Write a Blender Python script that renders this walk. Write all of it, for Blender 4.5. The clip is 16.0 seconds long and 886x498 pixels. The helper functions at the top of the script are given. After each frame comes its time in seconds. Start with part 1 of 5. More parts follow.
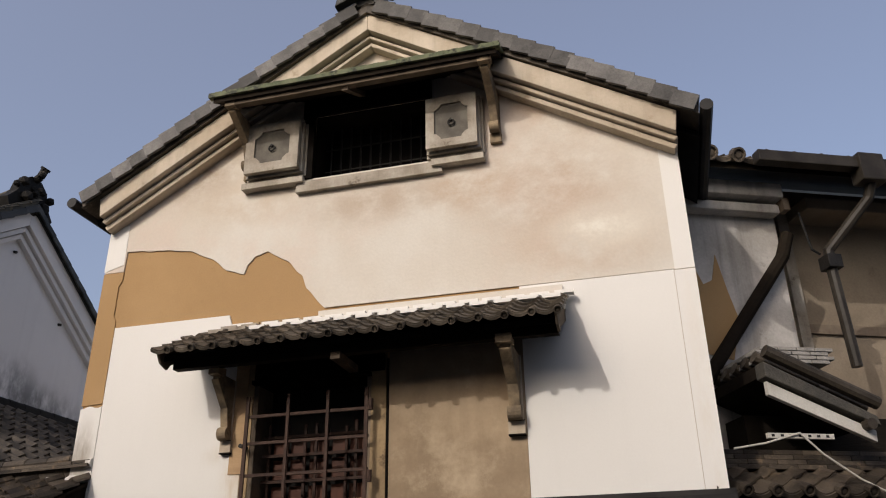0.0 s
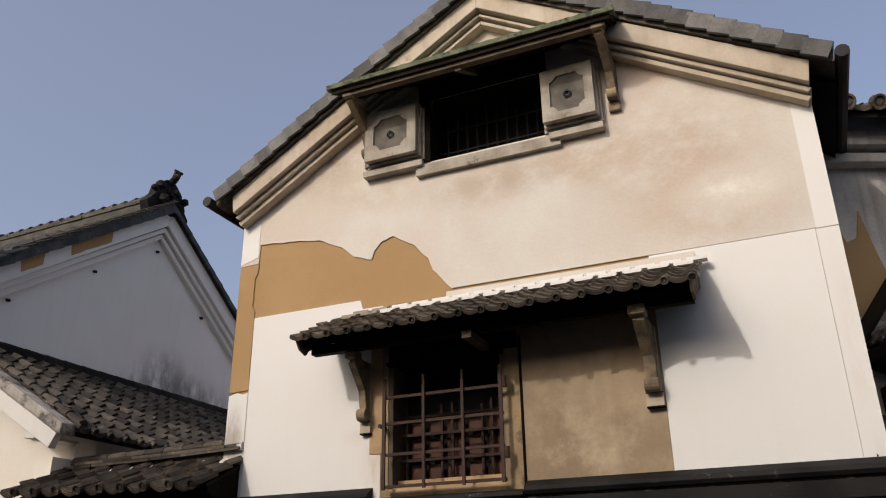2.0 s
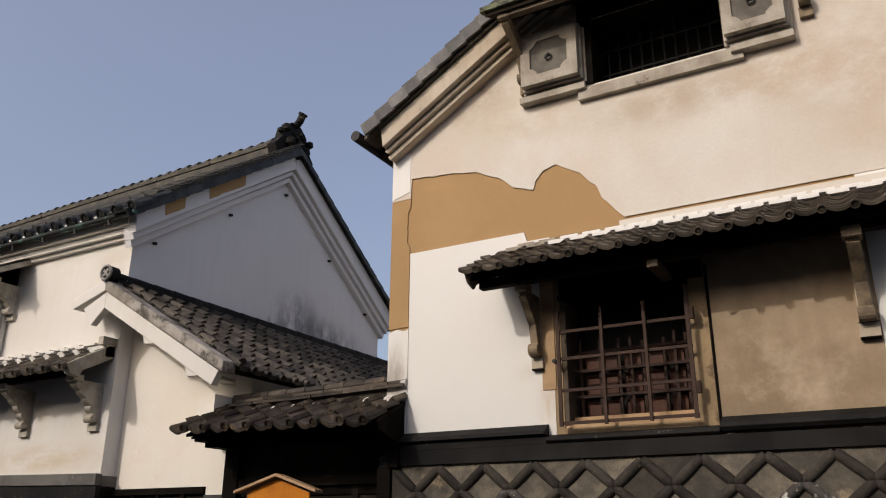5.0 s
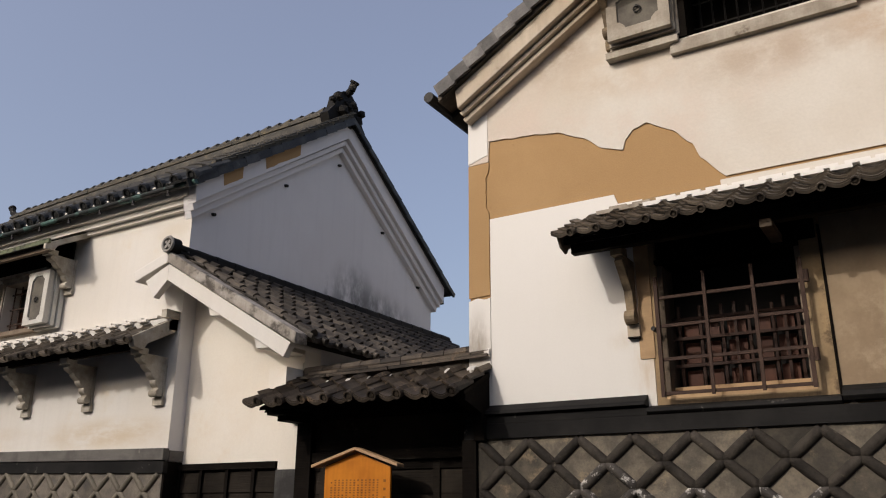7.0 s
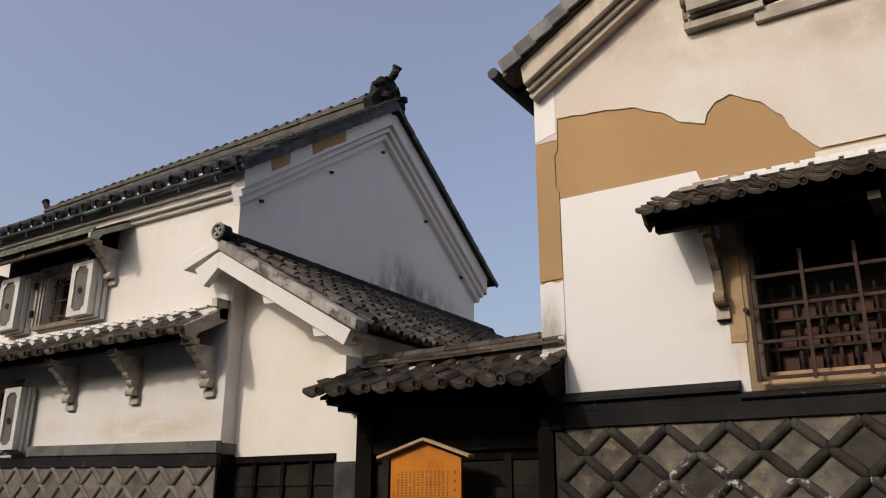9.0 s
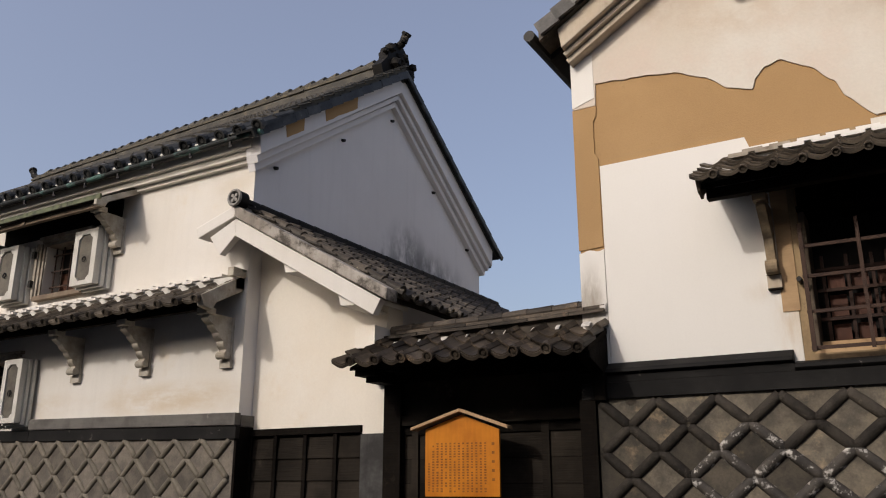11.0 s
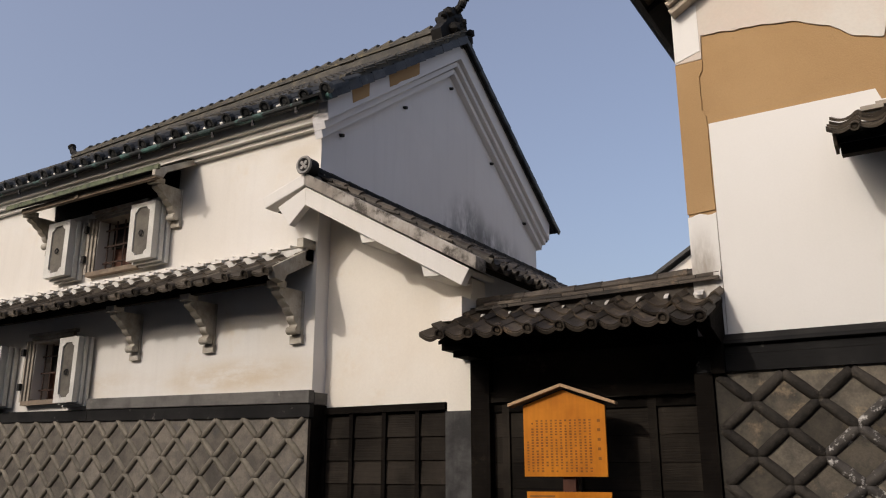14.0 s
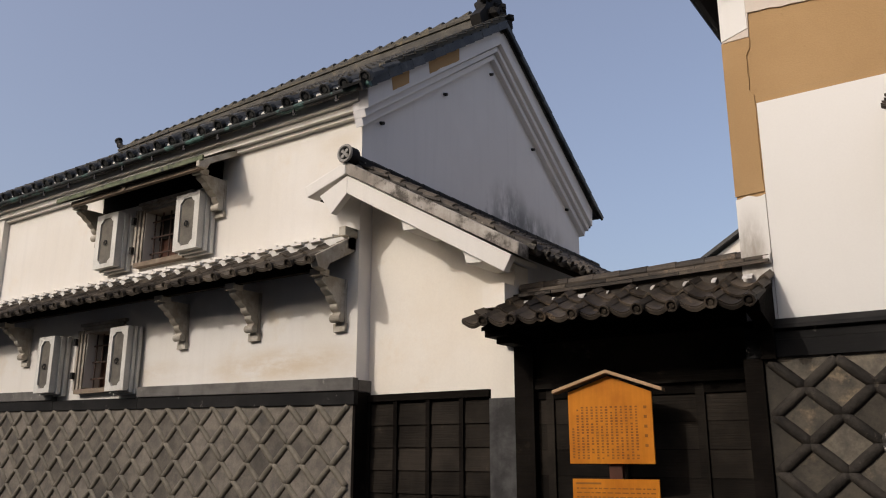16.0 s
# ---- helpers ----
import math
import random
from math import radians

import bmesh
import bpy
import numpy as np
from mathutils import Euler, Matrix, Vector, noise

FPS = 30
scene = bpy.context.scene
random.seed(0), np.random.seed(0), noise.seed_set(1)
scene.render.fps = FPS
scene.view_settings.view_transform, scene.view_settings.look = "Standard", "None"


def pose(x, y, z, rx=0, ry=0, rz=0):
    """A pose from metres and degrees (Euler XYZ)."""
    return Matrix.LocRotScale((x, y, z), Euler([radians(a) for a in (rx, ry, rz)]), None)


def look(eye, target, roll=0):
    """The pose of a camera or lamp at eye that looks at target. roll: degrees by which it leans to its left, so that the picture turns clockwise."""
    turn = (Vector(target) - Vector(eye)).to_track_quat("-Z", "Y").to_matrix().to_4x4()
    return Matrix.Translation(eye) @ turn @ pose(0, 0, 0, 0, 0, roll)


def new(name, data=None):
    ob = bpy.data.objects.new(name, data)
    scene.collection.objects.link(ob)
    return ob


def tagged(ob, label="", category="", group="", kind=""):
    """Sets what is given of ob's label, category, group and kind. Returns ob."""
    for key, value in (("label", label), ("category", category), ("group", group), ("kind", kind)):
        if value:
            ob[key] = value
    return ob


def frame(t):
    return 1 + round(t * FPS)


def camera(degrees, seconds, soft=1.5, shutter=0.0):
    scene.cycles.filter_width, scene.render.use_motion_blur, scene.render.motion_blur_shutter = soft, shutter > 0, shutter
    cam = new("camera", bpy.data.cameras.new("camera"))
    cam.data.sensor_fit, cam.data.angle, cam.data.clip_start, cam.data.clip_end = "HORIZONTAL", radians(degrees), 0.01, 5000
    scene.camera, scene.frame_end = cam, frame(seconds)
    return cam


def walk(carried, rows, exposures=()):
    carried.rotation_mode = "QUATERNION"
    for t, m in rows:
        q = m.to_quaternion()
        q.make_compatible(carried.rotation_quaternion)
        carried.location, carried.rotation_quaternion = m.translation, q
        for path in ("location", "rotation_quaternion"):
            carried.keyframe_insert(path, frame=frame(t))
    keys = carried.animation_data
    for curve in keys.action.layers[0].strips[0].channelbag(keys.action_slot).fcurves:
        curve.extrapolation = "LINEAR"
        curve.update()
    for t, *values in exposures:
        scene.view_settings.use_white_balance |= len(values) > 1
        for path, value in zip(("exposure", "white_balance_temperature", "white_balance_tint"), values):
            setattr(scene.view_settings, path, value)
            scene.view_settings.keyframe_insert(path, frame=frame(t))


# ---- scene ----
cam = camera(57.4, 16.0, soft=1.1)
PATH = [
    (0, (0.325, 0.211, 1.902), (-0.137, 1.971, 2.733), -0.9),
    (0.5, (0.32, 0.205, 1.907), (-0.195, 1.948, 2.741), -1.3),
    (1, (0.308, 0.201, 1.897), (-0.292, 1.916, 2.734), -1.0),
    (1.5, (0.302, 0.216, 1.887), (-0.363, 1.913, 2.71), -1.4),
    (2, (0.246, 0.197, 1.891), (-0.49, 1.881, 2.679), -0.8),
    (2.5, (0.117, 0.159, 1.878), (-0.659, 1.837, 2.64), -0.5),
    (3, (0.015, 0.113, 1.858), (-0.804, 1.786, 2.585), -0.5),
    (3.5, (-0.067, 0.112, 1.868), (-0.901, 1.781, 2.587), 0.2),
    (4, (-0.21, 0.177, 1.864), (-1.072, 1.833, 2.581), -0.4),
    (4.5, (-0.368, 0.219, 1.855), (-1.296, 1.841, 2.569), -0.0),
    (5, (-0.576, 0.199, 1.864), (-1.516, 1.832, 2.536), 0.3),
    (7.3, (-1.302, 0.218, 1.856), (-2.3, 1.837, 2.476), 0.3),
    (7.5, (-1.362, 0.201, 1.844), (-2.353, 1.823, 2.465), 0.1),
    (8, (-1.521, 0.209, 1.84), (-2.494, 1.848, 2.447), 0.1),
    (8.5, (-1.671, 0.25, 1.827), (-2.684, 1.861, 2.442), -0.2),
    (9, (-1.795, 0.256, 1.828), (-2.824, 1.858, 2.441), 0.2),
    (9.5, (-1.981, 0.213, 1.828), (-2.978, 1.839, 2.429), 0.2),
    (10, (-2.134, 0.176, 1.815), (-3.127, 1.81, 2.403), -0.0),
    (10.2, (-2.185, 0.138, 1.798), (-3.181, 1.773, 2.377), -0.1),
    (12.5, (-2.83, 0.147, 1.797), (-3.762, 1.833, 2.337), 0.4),
    (13, (-3.02, 0.187, 1.789), (-3.958, 1.871, 2.322), 0.1),
    (13.5, (-3.143, 0.207, 1.79), (-4.121, 1.867, 2.326), -0.1),
    (14, (-3.187, 0.183, 1.784), (-4.202, 1.826, 2.303), -0.1),
    (14.5, (-3.198, 0.174, 1.783), (-4.237, 1.806, 2.287), -0.0),
    (15, (-3.201, 0.178, 1.788), (-4.255, 1.804, 2.282), -0.1),
    (15.5, (-3.206, 0.196, 1.783), (-4.286, 1.806, 2.275), -0.2),
    (16, (-3.212, 0.215, 1.776), (-4.317, 1.808, 2.268), -0.0),
]
walk(cam, [(t, look(eye, target, roll)) for t, eye, target, roll in PATH], exposures=[(0, 0.0, 6500, 12), (16, 0.0, 6500, 12)])


# ---- light ----
SUN = Vector((0.237, 0.645, -0.415)).normalized()
world = bpy.data.worlds.new("world")
scene.world = world
world.use_nodes = True
wn = world.node_tree.nodes
sky = wn.new("ShaderNodeTexSky")
sky.sky_type, sky.sun_disc = "NISHITA", False
sky.sun_elevation = math.asin(-SUN.z)
sky.sun_rotation = math.atan2(-SUN.x, -SUN.y)
sky.air_density, sky.dust_density, sky.ozone_density = 1.0, 5.0, 1.6
haze = wn.new("ShaderNodeMix")
haze.data_type, haze.blend_type = "RGBA", "MIX"
haze.inputs[0].default_value = 0.26
haze.inputs[7].default_value = (2.48, 2.3, 2.62, 1)
world.node_tree.links.new(sky.outputs[0], haze.inputs[6])
world.node_tree.links.new(haze.outputs[2], wn["Background"].inputs[0])
wn["Background"].inputs[1].default_value = 0.187
lamp = bpy.data.lights.new("sun", "SUN")
lamp.energy, lamp.angle, lamp.color = 1.57, radians(0.5), (1.0, 0.955, 0.89)
sun = new("sun", lamp)
sun.matrix_world = look((0, -20, 20), Vector((0, -20, 20)) + SUN)


# ---- materials ----
def surface(name, c1, c2, rough=0.8, big=1.2, fine=45.0, bump=0.15, rand=0.0, metal=0.0, streak=0.0, c3=None, spot=3.0, cut=0.6, grain=None, gloss=0.2, tone=(0.78, 1.18), soft=0.12, stains=(), drip=(2.0, 2.0, 0.55)):
    """c1 and c2 mixed by large stains, c3 in patches, fine grain, optional vertical streaks and a difference from piece to piece."""
    m = bpy.data.materials.new(name)
    m.use_nodes = True
    nt = m.node_tree
    N, L = nt.nodes, nt.links.new
    p = N["Principled BSDF"]
    p.inputs["Metallic"].default_value, p.inputs["Specular IOR Level"].default_value = metal, gloss
    geo = N.new("ShaderNodeNewGeometry")

    def noise_at(scale, stretch, detail=5.0, rough_=0.6):
        mp = N.new("ShaderNodeMapping")
        mp.inputs["Scale"].default_value = stretch
        L(geo.outputs["Position"], mp.inputs[0])
        n = N.new("ShaderNodeTexNoise")
        n.inputs["Scale"].default_value, n.inputs["Detail"].default_value, n.inputs["Roughness"].default_value = scale, detail, rough_
        L(mp.outputs[0], n.inputs["Vector"])
        return n.outputs[0]

    def ramp(sock, a, b):
        r = N.new("ShaderNodeMapRange")
        r.inputs[1].default_value, r.inputs[2].default_value = a, b
        r.interpolation_type = "SMOOTHSTEP"
        L(sock, r.inputs[0])
        return r.outputs[0]

    def mix(f, a, b, kind="MIX"):
        x = N.new("ShaderNodeMix")
        x.data_type, x.blend_type = "RGBA", kind
        for sock, v in ((x.inputs[0], f), (x.inputs[6], a), (x.inputs[7], b)):
            if isinstance(v, bpy.types.NodeSocket):
                L(v, sock)
            elif isinstance(v, tuple):
                sock.default_value = (*v, 1)
            else:
                sock.default_value = v
        return x.outputs[2]

    col = mix(ramp(noise_at(big, (1, 1, 1)), 0.35, 0.65), c1, c2)
    if streak:
        col = mix(streak, col, mix(ramp(noise_at(5.0, (1.6, 1.6, 0.12)), 0.45, 0.75), col, tuple(0.55 * c for c in c2)))
    if c3:
        col = mix(ramp(noise_at(spot, (1, 1, 1), 8.0, 0.7), cut, cut + soft), col, c3)
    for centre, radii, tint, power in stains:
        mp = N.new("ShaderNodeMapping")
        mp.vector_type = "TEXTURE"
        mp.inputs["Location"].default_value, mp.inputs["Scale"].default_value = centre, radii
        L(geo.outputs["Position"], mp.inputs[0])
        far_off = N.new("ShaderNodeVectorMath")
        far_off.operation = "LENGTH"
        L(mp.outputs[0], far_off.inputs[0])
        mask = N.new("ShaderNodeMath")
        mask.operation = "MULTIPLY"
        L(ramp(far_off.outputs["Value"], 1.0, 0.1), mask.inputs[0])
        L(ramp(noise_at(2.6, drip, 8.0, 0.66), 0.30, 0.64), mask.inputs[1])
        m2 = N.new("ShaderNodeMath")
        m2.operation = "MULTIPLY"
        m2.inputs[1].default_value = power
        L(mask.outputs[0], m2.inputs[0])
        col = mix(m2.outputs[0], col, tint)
    g = noise_at(fine, grain or (1, 1, 1))
    shade = N.new("ShaderNodeMapRange")
    shade.inputs[3].default_value, shade.inputs[4].default_value = tone
    L(g, shade.inputs[0])
    col = mix(1.0, col, shade.outputs[0], "MULTIPLY")
    if rand:
        info = N.new("ShaderNodeObjectInfo")
        t2 = N.new("ShaderNodeMapRange")
        t2.inputs[3].default_value, t2.inputs[4].default_value = 1 - rand, 1 + rand
        L(info.outputs["Random"], t2.inputs[0])
        col = mix(1.0, col, t2.outputs[0], "MULTIPLY")
    L(col, p.inputs["Base Color"])
    rr = N.new("ShaderNodeMapRange")
    rr.inputs[3].default_value, rr.inputs[4].default_value = max(0.05, rough - 0.12), min(1.0, rough + 0.12)
    L(g, rr.inputs[0])
    L(rr.outputs[0], p.inputs["Roughness"])
    b = N.new("ShaderNodeBump")
    b.inputs["Strength"].default_value, b.inputs["Distance"].default_value = bump, 0.02
    L(g, b.inputs["Height"])
    L(b.outputs[0], p.inputs["Normal"])
    return m


AGED = surface("aged_plaster", (0.585, 0.53, 0.45), (0.63, 0.59, 0.52), 0.9, 0.8, 40, 0.1, streak=0.03, c3=(0.60, 0.505, 0.425), spot=0.9, cut=0.46, tone=(0.92, 1.07), soft=0.3, drip=(0.9, 0.9, 1.2),
               stains=(((-0.35, 6.4, 5.35), (1.1, 1.0, 0.85), (0.45, 0.34, 0.25), 0.75), ((-1.9, 6.4, 5.42), (1.2, 1.0, 0.35), (0.42, 0.33, 0.25), 0.8), ((-2.0, 6.3, 7.1), (1.5, 1.0, 0.7), (0.42, 0.32, 0.23), 0.8),
                       ((-4.0, 6.3, 6.1), (1.0, 1.0, 0.6), (0.33, 0.23, 0.15), 1.0), ((-3.1, 6.3, 6.75), (0.8, 1.0, 0.5), (0.36, 0.26, 0.18), 0.9), ((0.1, 6.3, 6.2), (0.6, 1.0, 0.5), (0.34, 0.25, 0.17), 0.9), ((-1.1, 6.4, 5.5), (0.5, 1.0, 0.5), (0.45, 0.33, 0.23), 0.8), ((-0.1, 6.4, 4.75), (1.0, 1.0, 0.55), (0.50, 0.39, 0.29), 0.7), ((0.05, 6.4, 4.88), (0.6, 1.0, 0.3), (0.72, 0.68, 0.59), 1.0), ((-3.3, 6.4, 5.6), (0.9, 1.0, 0.4), (0.50, 0.40, 0.30), 0.7), ((-0.3, 6.3, 6.25), (0.7, 1.0, 0.4), (0.45, 0.32, 0.22), 0.9)))
FRESH = surface("fresh_plaster", (0.715, 0.69, 0.64), (0.735, 0.71, 0.665), 0.9, 0.6, 60, 0.03, streak=0.03, tone=(0.97, 1.03), stains=(((-4.68, 6.45, 3.25), (0.22, 1.0, 0.45), (0.30, 0.26, 0.21), 0.9), ((-3.14, 6.45, 2.95), (0.20, 1.0, 0.42), (0.56, 0.45, 0.32), 0.8), ((-3.3, 6.45, 3.18), (0.25, 1.0, 0.12), (0.55, 0.47, 0.36), 0.5), ((0.68, 6.45, 3.2), (0.09, 1.0, 1.6), (0.66, 0.60, 0.51), 0.7)))
SOILED = surface("soiled_plaster", (0.56, 0.485, 0.385), (0.43, 0.355, 0.265), 0.9, 1.3, 45, 0.12, streak=0.35, c3=(0.24, 0.18, 0.12), spot=2.4, cut=0.57, soft=0.2, tone=(0.9, 1.08))
DIRTY = surface("stained_plaster", (0.40, 0.30, 0.195), (0.26, 0.19, 0.12), 0.9, 1.1, 35, 0.12, streak=0.15, c3=(0.45, 0.35, 0.235), spot=1.3, cut=0.50, soft=0.2, tone=(0.88, 1.1))
TAN = surface("ochre_plaster", (0.36, 0.255, 0.14), (0.22, 0.155, 0.088), 0.9, 2.5, 45, 0.12, streak=0.4, c3=(0.13, 0.09, 0.055), spot=3.5, cut=0.56)
CREAM = surface("cream_plaster", (0.74, 0.675, 0.575), (0.77, 0.72, 0.635), 0.9, 0.9, 50, 0.06, streak=0.04, c3=(0.70, 0.60, 0.465), spot=1.3, cut=0.53, soft=0.25, tone=(0.94, 1.05))
EARTHW = surface("earth_plaster", (0.33, 0.265, 0.19), (0.24, 0.19, 0.135), 0.9, 1.2, 45, 0.12, c3=(0.16, 0.12, 0.085), spot=3.0, cut=0.58, soft=0.2)
WARMWOOD = surface("warm_worn_timber", (0.46, 0.31, 0.17), (0.34, 0.22, 0.12), 0.75, 3.0, 30, 0.2, grain=(0.2, 1, 1), c3=(0.20, 0.13, 0.07), spot=6.0, cut=0.6)
TILEP = surface("pale_weathered_tile", (0.33, 0.31, 0.28), (0.22, 0.205, 0.185), 0.7, 6.0, 60, 0.2)
WHITE = surface("white_plaster", (0.665, 0.625, 0.56), (0.69, 0.66, 0.61), 0.9, 0.7, 50, 0.04, streak=0.08, c3=(0.64, 0.55, 0.42), spot=1.1, cut=0.54, soft=0.25, tone=(0.95, 1.04), stains=(((-9.7, 6.45, 2.72), (1.7, 1.0, 0.26), (0.55, 0.44, 0.29), 0.75), ((-12.0, 6.45, 2.75), (1.2, 1.0, 0.2), (0.55, 0.45, 0.32), 0.5), ((-8.9, 6.45, 5.1), (0.5, 1.0, 0.3), (0.57, 0.50, 0.40), 0.5)), drip=(0.7, 0.7, 2.2))
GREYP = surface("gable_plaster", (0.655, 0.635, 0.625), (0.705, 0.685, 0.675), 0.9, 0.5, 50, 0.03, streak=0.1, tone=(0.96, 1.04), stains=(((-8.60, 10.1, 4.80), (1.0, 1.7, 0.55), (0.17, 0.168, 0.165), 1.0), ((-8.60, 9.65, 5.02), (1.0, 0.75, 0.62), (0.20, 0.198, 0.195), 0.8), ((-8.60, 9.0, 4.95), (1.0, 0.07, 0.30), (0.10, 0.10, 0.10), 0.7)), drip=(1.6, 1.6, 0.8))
SMOKED = surface("weathered_plaster", (0.44, 0.40, 0.35), (0.24, 0.21, 0.175), 0.9, 2.2, 40, 0.15, streak=0.6, c3=(0.08, 0.07, 0.058), spot=5.0, cut=0.46, soft=0.16)
STREAKP = surface("streaked_plaster", (0.56, 0.53, 0.49), (0.40, 0.37, 0.33), 0.9, 1.6, 40, 0.12, streak=0.6, c3=(0.16, 0.145, 0.125), spot=3.0, cut=0.58, soft=0.2)
SHUT = surface("shutter_plaster", (0.42, 0.375, 0.31), (0.27, 0.23, 0.18), 0.85, 3.0, 60, 0.1, streak=0.4, c3=(0.16, 0.13, 0.10), spot=6.0, cut=0.58)
SHUTW = surface("white_shutter_plaster", (0.626, 0.609, 0.557), (0.539, 0.513, 0.461), 0.85, 3.0, 60, 0.1, streak=0.2)
PANEL = surface("shutter_panel", (0.15, 0.135, 0.11), (0.09, 0.08, 0.068), 0.8, 4.0, 60, 0.1)
CLAY = surface("bare_clay", (0.415, 0.265, 0.127), (0.375, 0.235, 0.11), 0.95, 1.0, 90, 0.2, c3=(0.31, 0.20, 0.092), spot=5.0, cut=0.60, soft=0.16, streak=0.02, tone=(0.86, 1.1))
TILE = surface("roof_tile", (0.046, 0.037, 0.028), (0.098, 0.080, 0.060), 0.55, 4.0, 70, 0.15, rand=0.45, c3=(0.17, 0.145, 0.112), spot=7.0, cut=0.58, tone=(0.5, 1.45))
TILEB = surface("brown_roof_tile", (0.036, 0.028, 0.021), (0.084, 0.066, 0.048), 0.6, 3.0, 60, 0.2, rand=0.6, c3=(0.22, 0.155, 0.095), spot=5.0, cut=0.55, soft=0.2, tone=(0.5, 1.45))
WINGT = surface("sooty_roof_tile", (0.026, 0.022, 0.018), (0.068, 0.057, 0.045), 0.55, 4.0, 60, 0.2, rand=0.6, c3=(0.18, 0.155, 0.115), spot=7.0, cut=0.60, tone=(0.5, 1.45))
TILED = surface("dark_roof_tile", (0.026, 0.026, 0.026), (0.055, 0.055, 0.052), 0.45, 4.0, 70, 0.15, rand=0.3, c3=(0.10, 0.10, 0.09), spot=8.0, cut=0.62, tone=(0.5, 1.45))
TILEG = surface("grey_verge_tile", (0.075, 0.071, 0.067), (0.13, 0.123, 0.115), 0.6, 4.0, 60, 0.15, rand=0.5, tone=(0.5, 1.45))
MOSS = surface("mossy_tile", (0.10, 0.088, 0.066), (0.058, 0.054, 0.046), 0.85, 3.0, 50, 0.3, c3=(0.15, 0.125, 0.08), spot=7.0, cut=0.56, tone=(0.6, 1.35))
ROOFT = surface("lichened_roof_tile", (0.050, 0.047, 0.042), (0.088, 0.080, 0.066), 0.7, 3.0, 50, 0.25, c3=(0.15, 0.125, 0.082), spot=6.0, cut=0.58, tone=(0.5, 1.45))
DADO = surface("dado_tile", (0.128, 0.107, 0.078), (0.066, 0.057, 0.044), 0.65, 6.0, 60, 0.2, rand=0.6, c3=(0.25, 0.19, 0.12), spot=4.0, cut=0.55, soft=0.16, tone=(0.6, 1.35))
DADOL = surface("grey_dado_tile", (0.175, 0.150, 0.120), (0.105, 0.092, 0.076), 0.65, 5.0, 60, 0.2, rand=0.3, c3=(0.085, 0.080, 0.075), spot=4.0, cut=0.55, soft=0.2, tone=(0.6, 1.35))
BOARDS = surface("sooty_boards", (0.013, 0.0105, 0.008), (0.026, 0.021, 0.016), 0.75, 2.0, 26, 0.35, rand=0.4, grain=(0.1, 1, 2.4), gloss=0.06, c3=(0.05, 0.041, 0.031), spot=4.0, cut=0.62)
JOINT = surface("dark_joint", (0.026, 0.022, 0.018), (0.052, 0.044, 0.035), 0.7, 6.0, 40, 0.4, rand=0.3, c3=(0.10, 0.083, 0.062), spot=9.0, cut=0.60, gloss=0.12)
JOINTL = surface("brown_joint", (0.125, 0.108, 0.080), (0.185, 0.160, 0.122), 0.6, 5.0, 50, 0.2, rand=0.2)
JOINTP = surface("peeling_joint", (0.04, 0.035, 0.03), (0.07, 0.06, 0.05), 0.6, 6.0, 50, 0.3, c3=(0.50, 0.47, 0.42), spot=13.0, cut=0.53, soft=0.10)
BAND = surface("dark_band", (0.010, 0.0095, 0.009), (0.021, 0.0195, 0.018), 0.6, 2.0, 40, 0.1, c3=(0.17, 0.155, 0.135), spot=5.0, cut=0.62, soft=0.08, grain=(0.2, 1, 1), gloss=0.08)
BANDG = surface("grey_band", (0.15, 0.14, 0.125), (0.09, 0.083, 0.075), 0.7, 2.5, 40, 0.15, c3=(0.28, 0.26, 0.23), spot=4.0, cut=0.62, grain=(0.15, 1, 1))
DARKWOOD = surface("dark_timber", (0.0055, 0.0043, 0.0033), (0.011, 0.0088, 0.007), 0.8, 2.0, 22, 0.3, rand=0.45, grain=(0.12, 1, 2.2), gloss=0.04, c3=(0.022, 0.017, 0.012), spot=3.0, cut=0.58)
EAVEWOOD = surface("eave_timber", (0.012, 0.009, 0.007), (0.022, 0.017, 0.012), 0.85, 2.0, 25, 0.2, grain=(0.12, 1, 2), gloss=0.05)
PALEWOOD = surface("weathered_timber", (0.23, 0.18, 0.13), (0.16, 0.12, 0.085), 0.8, 3.0, 30, 0.2, grain=(1, 1, 0.2))
OLDWOOD = surface("old_timber", (0.13, 0.10, 0.072), (0.075, 0.057, 0.04), 0.8, 3.0, 30, 0.25, grain=(0.2, 1, 1), gloss=0.1)
CORBEL = surface("corbel_plaster", (0.30, 0.225, 0.14), (0.13, 0.10, 0.068), 0.85, 5.0, 60, 0.2, c3=(0.10, 0.08, 0.06), spot=7.0, cut=0.6)
CORBELW = surface("pale_corbel_plaster", (0.48, 0.44, 0.37), (0.32, 0.28, 0.22), 0.85, 5.0, 60, 0.2, streak=0.3, c3=(0.20, 0.16, 0.115), spot=6.0, cut=0.62)
LATTICE = surface("dark_lattice_wood", (0.040, 0.020, 0.013), (0.026, 0.014, 0.010), 0.7, 3.0, 25, 0.15, grain=(1, 1, 0.15))
REDWOOD = surface("red_brown_wood", (0.085, 0.034, 0.020), (0.060, 0.025, 0.015), 0.6, 3.0, 25, 0.15, rand=0.2, grain=(1, 1, 0.15))
IRON = surface("rusty_iron", (0.046, 0.027, 0.020), (0.064, 0.037, 0.026), 0.7, 8.0, 80, 0.3)
BLACK = surface("black_iron", (0.012, 0.011, 0.010), (0.02, 0.018, 0.016), 0.5, 8.0, 80, 0.2)
COPPER = surface("green_copper", (0.085, 0.10, 0.055), (0.14, 0.15, 0.085), 0.7, 6.0, 60, 0.25, c3=(0.035, 0.035, 0.025), spot=11.0, cut=0.50)
